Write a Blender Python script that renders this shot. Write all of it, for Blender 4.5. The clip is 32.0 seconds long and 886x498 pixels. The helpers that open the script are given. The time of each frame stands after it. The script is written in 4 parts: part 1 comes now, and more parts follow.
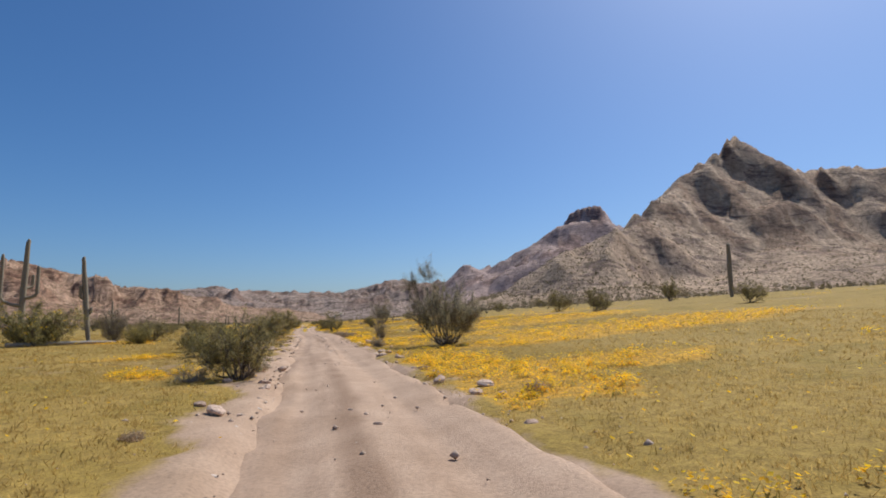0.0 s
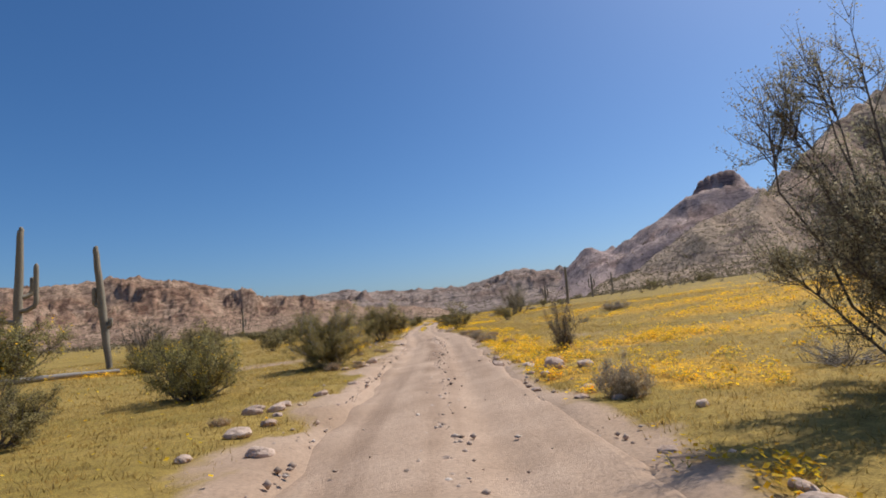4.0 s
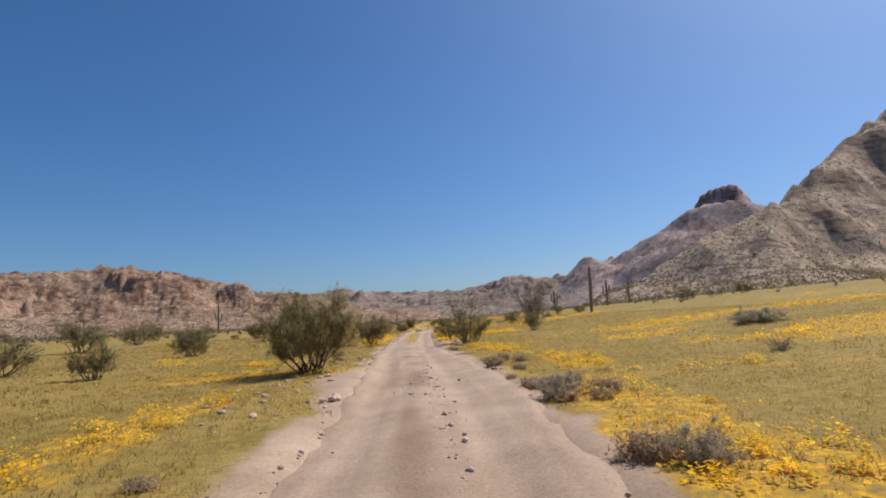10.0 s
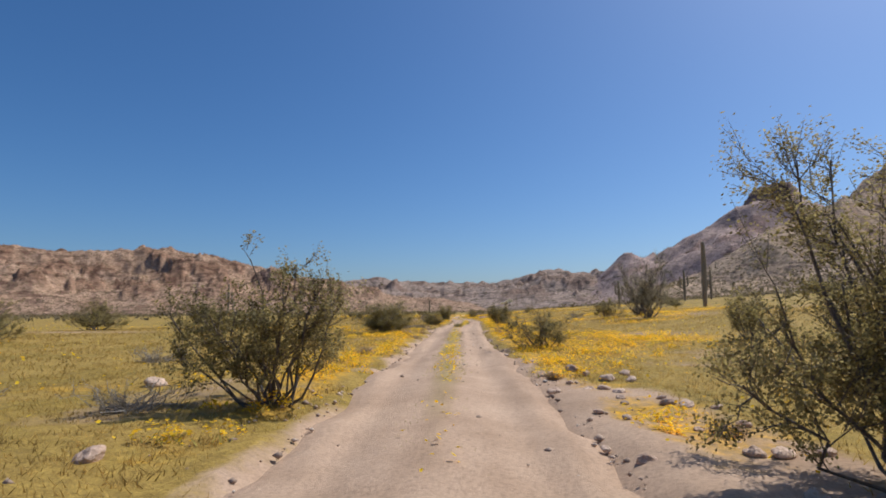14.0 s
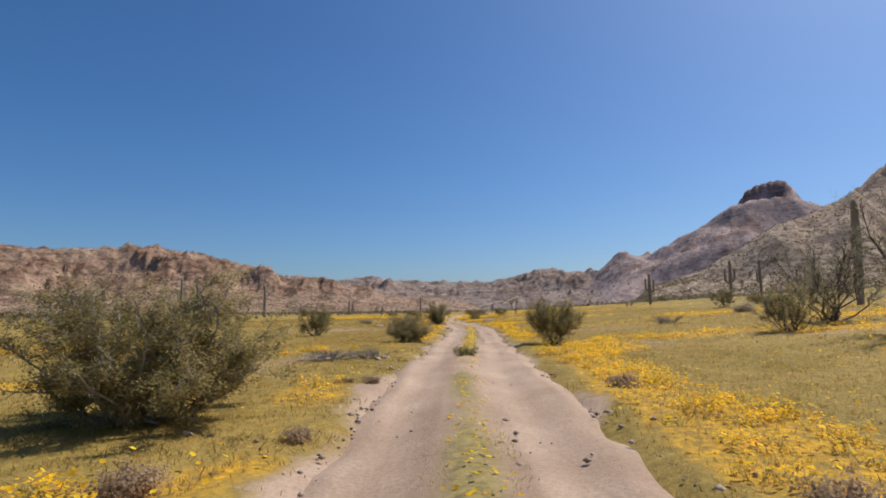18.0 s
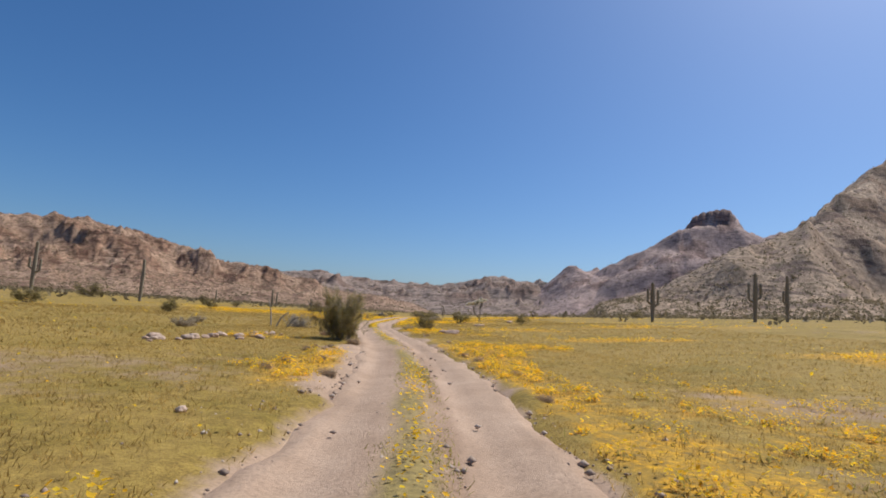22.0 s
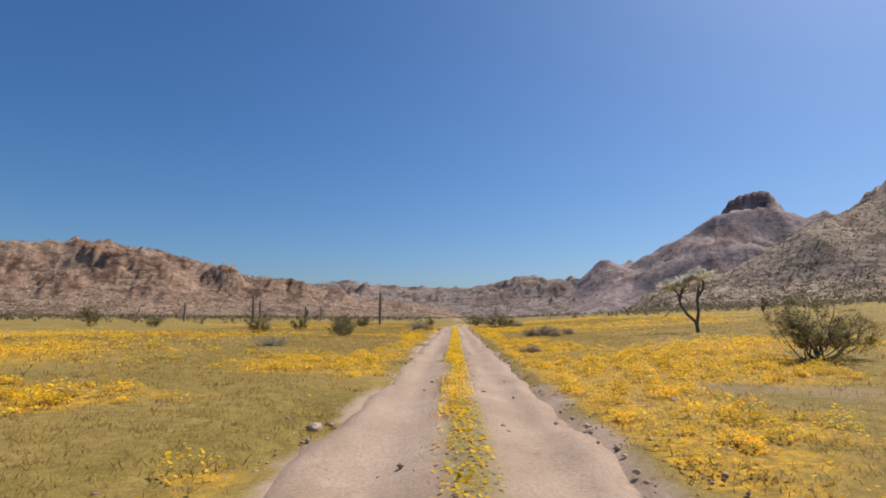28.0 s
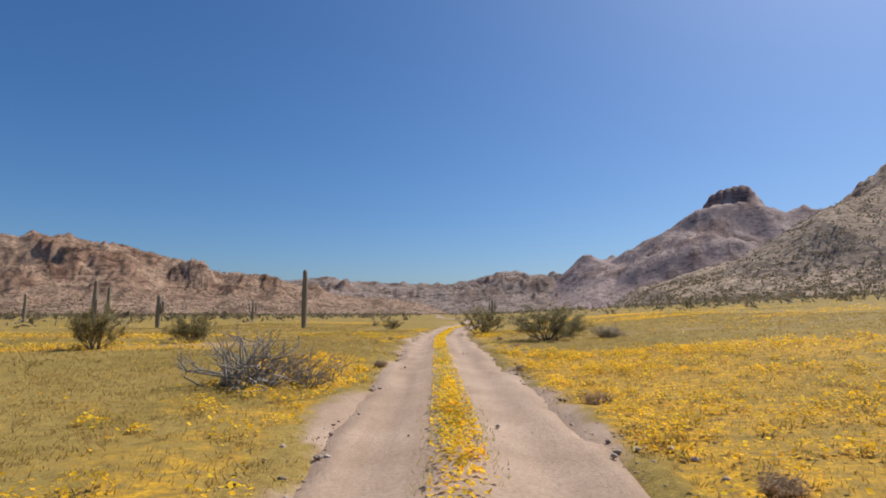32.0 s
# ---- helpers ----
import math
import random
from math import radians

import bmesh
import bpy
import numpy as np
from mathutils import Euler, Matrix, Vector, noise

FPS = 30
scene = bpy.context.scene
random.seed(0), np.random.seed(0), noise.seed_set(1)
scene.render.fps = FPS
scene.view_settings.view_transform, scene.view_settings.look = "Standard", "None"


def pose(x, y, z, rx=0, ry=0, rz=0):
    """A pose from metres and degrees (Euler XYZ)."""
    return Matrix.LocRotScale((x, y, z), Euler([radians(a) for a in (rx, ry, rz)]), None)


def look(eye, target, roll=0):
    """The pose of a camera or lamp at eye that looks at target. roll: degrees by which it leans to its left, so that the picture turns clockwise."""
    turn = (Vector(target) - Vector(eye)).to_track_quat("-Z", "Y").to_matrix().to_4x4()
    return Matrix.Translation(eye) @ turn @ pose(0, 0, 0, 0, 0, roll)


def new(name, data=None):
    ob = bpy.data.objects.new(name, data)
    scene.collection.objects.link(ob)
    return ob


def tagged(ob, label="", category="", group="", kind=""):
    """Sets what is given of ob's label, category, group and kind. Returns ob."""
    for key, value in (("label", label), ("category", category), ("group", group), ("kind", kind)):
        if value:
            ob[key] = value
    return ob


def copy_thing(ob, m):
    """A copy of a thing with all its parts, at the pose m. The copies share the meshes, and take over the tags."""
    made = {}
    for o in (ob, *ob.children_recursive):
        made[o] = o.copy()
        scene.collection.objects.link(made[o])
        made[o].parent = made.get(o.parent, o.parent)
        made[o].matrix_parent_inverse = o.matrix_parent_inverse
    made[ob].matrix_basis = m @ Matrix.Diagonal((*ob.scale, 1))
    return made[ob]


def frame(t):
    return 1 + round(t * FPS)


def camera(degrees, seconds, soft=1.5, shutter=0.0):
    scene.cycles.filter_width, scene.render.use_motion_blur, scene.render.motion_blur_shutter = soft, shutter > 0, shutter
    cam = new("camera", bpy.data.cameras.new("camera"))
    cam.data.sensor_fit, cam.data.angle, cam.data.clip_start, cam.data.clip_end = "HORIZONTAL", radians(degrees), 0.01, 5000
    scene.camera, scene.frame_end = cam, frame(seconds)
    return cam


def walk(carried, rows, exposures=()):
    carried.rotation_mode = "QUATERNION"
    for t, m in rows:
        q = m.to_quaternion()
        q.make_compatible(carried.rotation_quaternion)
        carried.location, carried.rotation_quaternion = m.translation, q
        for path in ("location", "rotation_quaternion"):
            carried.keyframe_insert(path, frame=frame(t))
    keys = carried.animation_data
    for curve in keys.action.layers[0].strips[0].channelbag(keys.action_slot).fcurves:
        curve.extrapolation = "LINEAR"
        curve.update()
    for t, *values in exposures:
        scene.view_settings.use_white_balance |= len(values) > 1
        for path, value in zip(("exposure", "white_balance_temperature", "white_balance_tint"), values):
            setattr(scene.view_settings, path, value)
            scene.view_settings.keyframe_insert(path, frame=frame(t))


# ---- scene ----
# seconds, x, y, z, pitch, roll, yaw of a camera carried in a car along the track
PATH = [
    (0.0, 0.01, 0.00, 1.35, 7.26, 1.08, -13.10),
    (0.5, 0.52, 3.46, 1.34, 7.61, 1.21, -11.46),
    (1.0, 0.82, 6.28, 1.35, 6.88, 2.10, -9.94),
    (1.5, 0.93, 8.63, 1.39, 7.50, 3.47, -8.52),
    (2.0, 0.93, 10.90, 1.38, 7.72, 4.35, -6.98),
    (2.5, 0.82, 13.05, 1.37, 7.41, 4.80, -5.35),
    (3.0, 0.78, 15.30, 1.38, 6.87, 5.00, -3.38),
    (3.5, 0.77, 17.50, 1.36, 6.68, 5.99, -1.40),
    (4.0, 0.70, 19.52, 1.31, 6.99, 5.00, -0.27),
    (4.5, 0.64, 21.38, 1.34, 7.02, 4.89, 0.38),
    (6.5, 0.52, 27.22, 1.36, 6.62, 4.24, 0.74),
    (7.0, 0.52, 28.71, 1.35, 6.94, 4.09, 0.55),
    (7.5, 0.52, 30.41, 1.34, 6.75, 4.90, 0.20),
    (8.0, 0.52, 31.81, 1.35, 7.17, 4.84, -0.05),
    (8.5, 0.58, 33.12, 1.38, 6.98, 4.93, -0.41),
    (9.0, 0.60, 34.63, 1.38, 7.00, 4.72, -0.67),
    (9.5, 0.60, 36.17, 1.37, 6.93, 3.57, -0.77),
    (10.0, 0.53, 38.21, 1.40, 7.33, 2.63, -0.74),
    (10.5, 0.45, 40.74, 1.41, 7.72, 0.74, -0.97),
    (11.0, 0.34, 44.08, 1.41, 6.44, -0.67, -1.12),
    (11.5, 0.27, 47.20, 1.35, 6.52, -1.18, -0.88),
    (12.0, 0.13, 50.27, 1.38, 6.97, -1.59, -0.61),
    (12.5, -0.03, 53.63, 1.32, 7.16, -1.84, 0.58),
    (13.0, -0.27, 56.99, 1.28, 7.12, -1.88, 1.55),
    (13.5, -0.51, 60.60, 1.27, 7.48, -0.45, 2.26),
    (14.0, -0.75, 64.15, 1.21, 6.52, 0.51, 2.76),
    (14.5, -1.03, 65.99, 1.34, 6.72, 0.47, 2.64),
    (16.5, -1.16, 77.85, 1.37, 6.39, -1.60, 3.77),
    (17.0, -1.32, 81.61, 1.38, 6.21, -0.41, 3.27),
    (17.5, -1.49, 85.15, 1.35, 6.87, 0.60, 2.90),
    (18.0, -1.64, 88.94, 1.32, 6.45, 0.52, 2.12),
    (18.5, -1.75, 92.56, 1.32, 6.82, 1.26, 1.36),
    (19.0, -1.80, 95.79, 1.35, 6.98, 0.88, 0.44),
    (19.5, -1.81, 98.97, 1.31, 6.09, 0.93, -0.51),
    (20.0, -1.66, 101.51, 1.38, 7.32, 2.45, -1.05),
    (20.5, -1.57, 104.04, 1.31, 6.38, 0.80, -1.68),
    (21.0, -1.51, 108.50, 1.37, 7.36, -1.20, -2.73),
    (21.5, -1.40, 113.11, 1.35, 6.73, -2.55, -3.15),
    (22.0, -1.32, 117.65, 1.35, 6.78, -3.72, -3.32),
    (22.5, -1.30, 122.25, 1.40, 7.11, -4.53, -3.02),
    (23.0, -1.32, 127.10, 1.34, 6.77, -5.22, -2.72),
    (23.5, -1.40, 131.52, 1.30, 7.01, -4.87, -2.30),
    (24.0, -1.79, 135.46, 1.35, 6.88, -4.34, -1.84),
    (24.5, -2.30, 138.87, 1.34, 6.67, -3.33, -1.11),
    (25.0, -2.78, 142.26, 1.32, 7.19, -0.86, -0.12),
    (25.5, -3.06, 146.70, 1.37, 6.79, 1.84, 1.39),
    (27.5, -4.77, 163.44, 1.34, 6.67, 0.76, 0.95),
    (28.0, -4.82, 169.75, 1.35, 7.11, -0.40, -0.18),
    (28.5, -4.75, 175.07, 1.31, 6.88, -0.73, -1.04),
    (29.0, -4.60, 180.45, 1.29, 7.00, -0.83, -1.29),
    (29.5, -4.46, 185.63, 1.33, 7.09, -1.13, -1.52),
    (30.0, -4.38, 190.94, 1.33, 7.02, -1.03, -1.69),
    (30.5, -4.31, 196.12, 1.34, 7.01, -1.67, -1.91),
    (31.0, -4.24, 201.24, 1.33, 6.92, -1.67, -1.92),
    (31.5, -4.13, 206.21, 1.36, 6.96, -1.45, -2.12),
    (32.0, -3.99, 211.16, 1.38, 6.74, 0.01, -2.08),
]

cam = camera(77.9, 32.0, soft=1.8)
walk(cam, [(t, pose(x, y, z, 90 + p, r, w)) for t, x, y, z, p, r, w in PATH],
     exposures=[(0, -0.06, 5750, 8), (32, -0.06, 5750, 8)])

# ---- world and sun ----
SUN_AZ, SUN_EL = radians(54), radians(52)      # clockwise from +y, above the horizon
world = bpy.data.worlds.new("desert_sky")
scene.world = world
world.use_nodes = True
wn = world.node_tree
sky = wn.nodes.new("ShaderNodeTexSky")
sky.sky_type = "NISHITA"
sky.sun_disc = False
sky.sun_elevation, sky.sun_rotation = SUN_EL, SUN_AZ
sky.altitude, sky.air_density, sky.dust_density, sky.ozone_density = 400, 0.95, 1.8, 5.3
back = wn.nodes["Background"]
back.inputs["Strength"].default_value = 0.096
deep = wn.nodes.new("ShaderNodeHueSaturation")
deep.inputs["Saturation"].default_value = 1.16
wn.links.new(sky.outputs[0], deep.inputs["Color"])
wn.links.new(deep.outputs[0], back.inputs["Color"])
sun_data = bpy.data.lights.new("sun", "SUN")
sun_data.energy, sun_data.angle, sun_data.color = 4.6, radians(0.5), (1.0, 0.92, 0.80)
sun = new("sun", sun_data)
sun_dir = Vector((math.sin(SUN_AZ) * math.cos(SUN_EL), math.cos(SUN_AZ) * math.cos(SUN_EL), math.sin(SUN_EL)))
sun.matrix_world = look(sun_dir * 200, (0, 0, 0))


# ---- noise on arrays ----
def lattice(ix, iy, seed):
    n = (ix.astype(np.int64) * 374761393 + iy.astype(np.int64) * 668265263 + seed * 974634777) & 0xFFFFFFFF
    n = ((n ^ (n >> 13)) * 1274126177) & 0xFFFFFFFF
    return ((n ^ (n >> 16)) & 0xFFFFFF) / 0xFFFFFF


def vnoise(x, y, seed=0):
    ix, iy = np.floor(x), np.floor(y)
    fx, fy = x - ix, y - iy
    fx, fy = fx * fx * fx * (fx * (6 * fx - 15) + 10), fy * fy * fy * (fy * (6 * fy - 15) + 10)
    a, b = lattice(ix, iy, seed), lattice(ix + 1, iy, seed)
    c, d = lattice(ix, iy + 1, seed), lattice(ix + 1, iy + 1, seed)
    return (a + (b - a) * fx) * (1 - fy) + (c + (d - c) * fx) * fy


def fbm(x, y, size, seed=0, octaves=4, gain=0.5):
    """Between about -1 and 1; size: metres of the widest waves."""
    out, amp, total = np.zeros(np.shape(x)), 1.0, 0.0
    for o in range(octaves):
        k = 2.03 ** o / size
        out += amp * (2 * vnoise(x * k + 17.3 * o, y * k - 9.1 * o, seed + o) - 1)
        total += amp
        amp *= gain
    return out / total * 1.6


def ridged(x, y, size, seed=0, octaves=4):
    out, amp, total = np.zeros(np.shape(x)), 1.0, 0.0
    for o in range(octaves):
        k = 2.1 ** o / size
        n = 1 - np.abs(2 * vnoise(x * k + 5.7 * o, y * k + 3.3 * o, seed + o) - 1)
        out += amp * n * n
        total += amp
        amp *= 0.5
    return out / total


# ---- the lie of the land ----
TRACK = [(-400, -30), (-60, -12), (-30, -4.2), (-12, -0.6), (0, 0.5), (10, 0.8), (30, 0.45), (45, 0.5), (55, 0.1), (65, -1.0), (75, -1.1),
         (89, -1.4), (103, -1.5), (120, -1.1), (134, -1.0), (143, -2.15), (150, -3.05), (160, -4.1), (170, -4.6), (187, -4.3),
         (218, -3.5), (242, -3.0), (262, -1.2), (285, 3.0), (320, 6.0), (400, 2.0), (700, 10)]


def track_x(y):
    y = np.asarray(y, float)
    ty, tx = [p[0] for p in TRACK], [p[1] for p in TRACK]
    return sum(np.interp(y + d, ty, tx) * w for d, w in ((-6, 1), (-3, 2), (0, 2), (3, 2), (6, 1))) / 8


def land(x, y):
    """Height of the desert floor: level by the track, rising to the hill on its right."""
    x, y = np.asarray(x, float), np.asarray(y, float)
    s = x - track_x(np.clip(y, -400, 700))
    r = np.maximum(s - 3, 0)
    r = 170 * np.tanh(r / 170)
    fall = 1 / (1 + np.maximum((y - 330) / 260, 0) ** 2)
    z = 0.068 * r * r / (r + 4) * fall
    off = np.clip((np.abs(s) - 2.0) / 6, 0, 1)
    z = z + off * (0.05 * fbm(x, y, 5, 3, 3) + 0.16 * fbm(x, y, 28, 7, 3)) + 0.10 * np.clip((np.abs(s) - 1.4) / 1.6, 0, 1)
    return z


def spot(x, y):
    return float(land(x, y))


# ---- materials ----
def material(name, rough=0.9, metal=0.0):
    m = bpy.data.materials.new(name)
    m.use_nodes = True
    n = m.node_tree.nodes
    bsdf = n["Principled BSDF"]
    bsdf.inputs["Roughness"].default_value, bsdf.inputs["Metallic"].default_value = rough, metal
    bsdf.inputs["Specular IOR Level"].default_value = 0.25
    return m, m.node_tree, bsdf


def noise_node(tree, scale, detail=6, rough=0.6, coords="Object", warp=0.0):
    co = tree.nodes.new("ShaderNodeTexCoord")
    n = tree.nodes.new("ShaderNodeTexNoise")
    n.inputs["Scale"].default_value, n.inputs["Detail"].default_value, n.inputs["Roughness"].default_value = scale, detail, rough
    n.inputs["Distortion"].default_value = warp
    tree.links.new(co.outputs[coords], n.inputs["Vector"])
    return n


def ramp(tree, fac, stops):
    r = tree.nodes.new("ShaderNodeValToRGB")
    e = r.color_ramp.elements
    while len(e) < len(stops):
        e.new(0.5)
    for el, (p, c) in zip(e, stops):
        el.position, el.color = p, (*c, 1)
    tree.links.new(fac, r.inputs["Fac"])
    return r


def mix(tree, fac, a, b, mode="MIX"):
    m = tree.nodes.new("ShaderNodeMix")
    m.data_type, m.blend_type = "RGBA", mode
    for sock, v in ((m.inputs["Factor"], fac), (m.inputs["A"], a), (m.inputs["B"], b)):
        if hasattr(v, "is_linked"):
            tree.links.new(v, sock)
        elif isinstance(v, (int, float)):
            sock.default_value = v
        else:
            sock.default_value = (*v, 1)
    return m.outputs["Result"]


def bump(tree, bsdf, height, strength=0.5, distance=0.1):
    b = tree.nodes.new("ShaderNodeBump")
    b.inputs["Strength"].default_value, b.inputs["Distance"].default_value = strength, distance
    tree.links.new(height, b.inputs["Height"])
    tree.links.new(b.outputs["Normal"], bsdf.inputs["Normal"])


def paint(tree, bsdf, colour):
    tree.links.new(colour, bsdf.inputs["Base Color"])


def field_value(tree, name):
    a = tree.nodes.new("ShaderNodeAttribute")
    a.attribute_name = name
    return a.outputs["Fac"]


def rock_material(name, dark, mid, light, green, scale, relief=4.0):
    """Weathered desert rock: pale scree between dark level outcrops, strewn with boulders and a thin growth of scrub."""
    m, t, b = material(name, 0.95)
    big, small = noise_node(t, scale, 8, 0.62, warp=0.4), noise_node(t, scale * 9, 5, 0.7)
    base = ramp(t, big.outputs["Fac"], [(0.36, mid), (0.62, light)])
    co = t.nodes.new("ShaderNodeTexCoord")
    layers = t.nodes.new("ShaderNodeMapping")
    layers.inputs["Scale"].default_value = (1, 1, 3.2)
    t.links.new(co.outputs["Object"], layers.inputs["Vector"])
    bands = noise_node(t, scale * 2.2, 9, 0.68, warp=0.5)
    t.links.new(layers.outputs[0], bands.inputs["Vector"])
    crop = ramp(t, bands.outputs["Fac"], [(0.52, (0, 0, 0)), (0.58, (0.85, 0.85, 0.85))])
    c = mix(t, crop.outputs["Color"], base.outputs["Color"], dark)
    fine = ramp(t, small.outputs["Fac"], [(0.36, (0.64, 0.62, 0.61)), (0.52, (1, 1, 1)), (0.64, (1.3, 1.27, 1.25))])
    c = mix(t, 0.9, c, fine.outputs["Color"], "MULTIPLY")
    geo = t.nodes.new("ShaderNodeNewGeometry")
    sep = t.nodes.new("ShaderNodeSeparateXYZ")
    t.links.new(geo.outputs["Normal"], sep.inputs[0])
    slope = ramp(t, sep.outputs["Z"], [(0.5, (0, 0, 0)), (0.85, (1, 1, 1))])
    spots = ramp(t, noise_node(t, scale * 20, 2, 0.5).outputs["Fac"], [(0.55, (0, 0, 0)), (0.61, (0.9, 0.9, 0.9))])
    both = mix(t, 1.0, slope.outputs["Color"], spots.outputs["Color"], "MULTIPLY")
    c = mix(t, both, c, green)
    grit = noise_node(t, scale * 45, 4, 0.7)
    pale = ramp(t, grit.outputs["Fac"], [(0.60, (0, 0, 0)), (0.70, (0.3, 0.3, 0.3))])
    c = mix(t, pale.outputs["Color"], c, tuple(1.12 * v for v in light))
    paint(t, b, mix(t, field_value(t, "ledge"), c, mix(t, 1.0, c, (0.7, 0.63, 0.6), "MULTIPLY")))
    rise = t.nodes.new("ShaderNodeMath")
    rise.operation = "MULTIPLY_ADD"
    t.links.new(grit.outputs["Fac"], rise.inputs[0])
    rise.inputs[1].default_value = 0.35
    t.links.new(small.outputs["Fac"], rise.inputs[2])
    bump(t, b, rise.outputs[0], 0.8, relief)
    return m


MAT_LEFT = rock_material("red_brown_rock", (0.16, 0.085, 0.057), (0.35, 0.216, 0.137), (0.46, 0.3, 0.195), (0.18, 0.12, 0.062), 0.012, 4.5)
MAT_RIGHT = rock_material("grey_brown_rock", (0.177, 0.114, 0.090), (0.380, 0.260, 0.166), (0.519, 0.367, 0.241), (0.193, 0.138, 0.078), 0.012, 3.0)
MAT_RIM = rock_material("valley_rim_rock", (0.095, 0.068, 0.057), (0.275, 0.195, 0.152), (0.385, 0.28, 0.22), (0.16, 0.12, 0.08), 0.008, 3.0)
MAT_FAR = rock_material("distant_rock", (0.213, 0.145, 0.129), (0.353, 0.244, 0.209), (0.470, 0.331, 0.280), (0.224, 0.163, 0.118), 0.008, 2.5)


def leaf_material(name, dark, light, rough=0.6, thin=0.4):
    """Thin leaves and petals, which let some of the light through."""
    m, t, b = material(name, rough)
    geo = t.nodes.new("ShaderNodeNewGeometry")
    # tone noise: random leaf colour, its contrast raised to imitate sunlit tufts and gaps
    n = noise_node(t, 3.0, 3, 0.6)
    a = ramp(t, geo.outputs["Random Per Island"], [(0.0, dark), (1.0, light)])
    c = mix(t, 0.7, a.outputs["Color"], ramp(t, n.outputs["Fac"], [(0.34, (0.45, 0.45, 0.45)), (0.66, (1.55, 1.5, 1.4))]).outputs["Color"], "MULTIPLY")
    paint(t, b, c)
    glow = t.nodes.new("ShaderNodeBsdfTranslucent")
    t.links.new(c, glow.inputs["Color"])
    both = t.nodes.new("ShaderNodeMixShader")
    both.inputs[0].default_value = thin
    t.links.new(b.outputs[0], both.inputs[1])
    t.links.new(glow.outputs[0], both.inputs[2])
    t.links.new(both.outputs[0], t.nodes["Material Output"].inputs["Surface"])
    return m


MAT_LEAF = leaf_material("creosote_leaf", (0.172, 0.14, 0.053), (0.42, 0.345, 0.135), 0.6, 0.5)
MAT_LEAF_DENSE = leaf_material("dark_leaf", (0.185, 0.148, 0.055), (0.475, 0.39, 0.15), 0.6, 0.6)
MAT_LEAF_YELLOW = leaf_material("yellow_green_leaf", (0.17, 0.148, 0.05), (0.42, 0.355, 0.125))
MAT_LEAF_GREY = leaf_material("grey_leaf", (0.34, 0.275, 0.185), (0.54, 0.45, 0.325), 0.7, 0.55)
MAT_LEAF_BROWN = leaf_material("brown_twig_tip", (0.17, 0.135, 0.095), (0.33, 0.27, 0.195))
MAT_LEAF_PALO = leaf_material("palo_verde_leaf", (0.24, 0.21, 0.12), (0.46, 0.40, 0.25), 0.6, 0.6)
MAT_STRAW = leaf_material("dry_stalk_tip", (0.36, 0.25, 0.15), (0.58, 0.43, 0.27), 0.8, 0.5)
MAT_SCRUB = leaf_material("far_scrub", (0.15, 0.12, 0.07), (0.30, 0.245, 0.145), 0.7, 0.4)
MAT_PETAL = leaf_material("yellow_petal", (0.86, 0.48, 0.006), (0.96, 0.69, 0.03), 0.7, 0.5)
MAT_GREEN = leaf_material("green_herb", (0.30, 0.26, 0.07), (0.52, 0.44, 0.14), 0.8, 0.7)
MAT_HERB = leaf_material("herb_leaf", (0.30, 0.194, 0.049), (0.565, 0.39, 0.125), 0.8, 0.7)


def wood_material(name, dark, light):
    m, t, b = material(name, 0.9)
    n = noise_node(t, 14, 5, 0.65, warp=1.0)
    paint(t, b, ramp(t, n.outputs["Fac"], [(0.3, dark), (0.7, light)]).outputs["Color"])
    bump(t, b, n.outputs["Fac"], 0.5, 0.01)
    return m


MAT_STEM = wood_material("creosote_bark", (0.07, 0.055, 0.045), (0.20, 0.165, 0.135))
MAT_DEAD = wood_material("bleached_wood", (0.20, 0.17, 0.145), (0.44, 0.39, 0.33))
MAT_STALK = wood_material("dry_stalk", (0.26, 0.18, 0.115), (0.46, 0.34, 0.225))
MAT_DARKWOOD = wood_material("dark_bark", (0.075, 0.06, 0.05), (0.19, 0.16, 0.13))
MAT_CACTUS = wood_material("saguaro_skin", (0.19, 0.158, 0.112), (0.35, 0.29, 0.21))
MAT_SPINE = leaf_material("pale_spines", (0.72, 0.67, 0.54), (0.92, 0.88, 0.76))

MAT_GRIT, kt, kb = material("pale_grit", 0.95)
kg = kt.nodes.new("ShaderNodeNewGeometry")
paint(kt, kb, ramp(kt, kg.outputs["Random Per Island"], [(0.0, (0.27, 0.19, 0.135)), (0.8, (0.50, 0.37, 0.28)), (1.0, (0.66, 0.54, 0.44))]).outputs["Color"])

MAT_STONE, st, sb = material("desert_stone", 0.92)
sn = noise_node(st, 5, 6, 0.65)
oi = st.nodes.new("ShaderNodeObjectInfo")
stone_c = mix(st, 0.6, ramp(st, sn.outputs["Fac"], [(0.3, (0.40, 0.275, 0.195)), (0.7, (0.70, 0.53, 0.41))]).outputs["Color"],
              ramp(st, oi.outputs["Random"], [(0.0, (0.72, 0.62, 0.56)), (0.7, (1.0, 0.96, 0.92)), (1.0, (1.3, 1.26, 1.2))]).outputs["Color"], "MULTIPLY")
paint(st, sb, stone_c)
bump(st, sb, sn.outputs["Fac"], 0.7, 0.02)

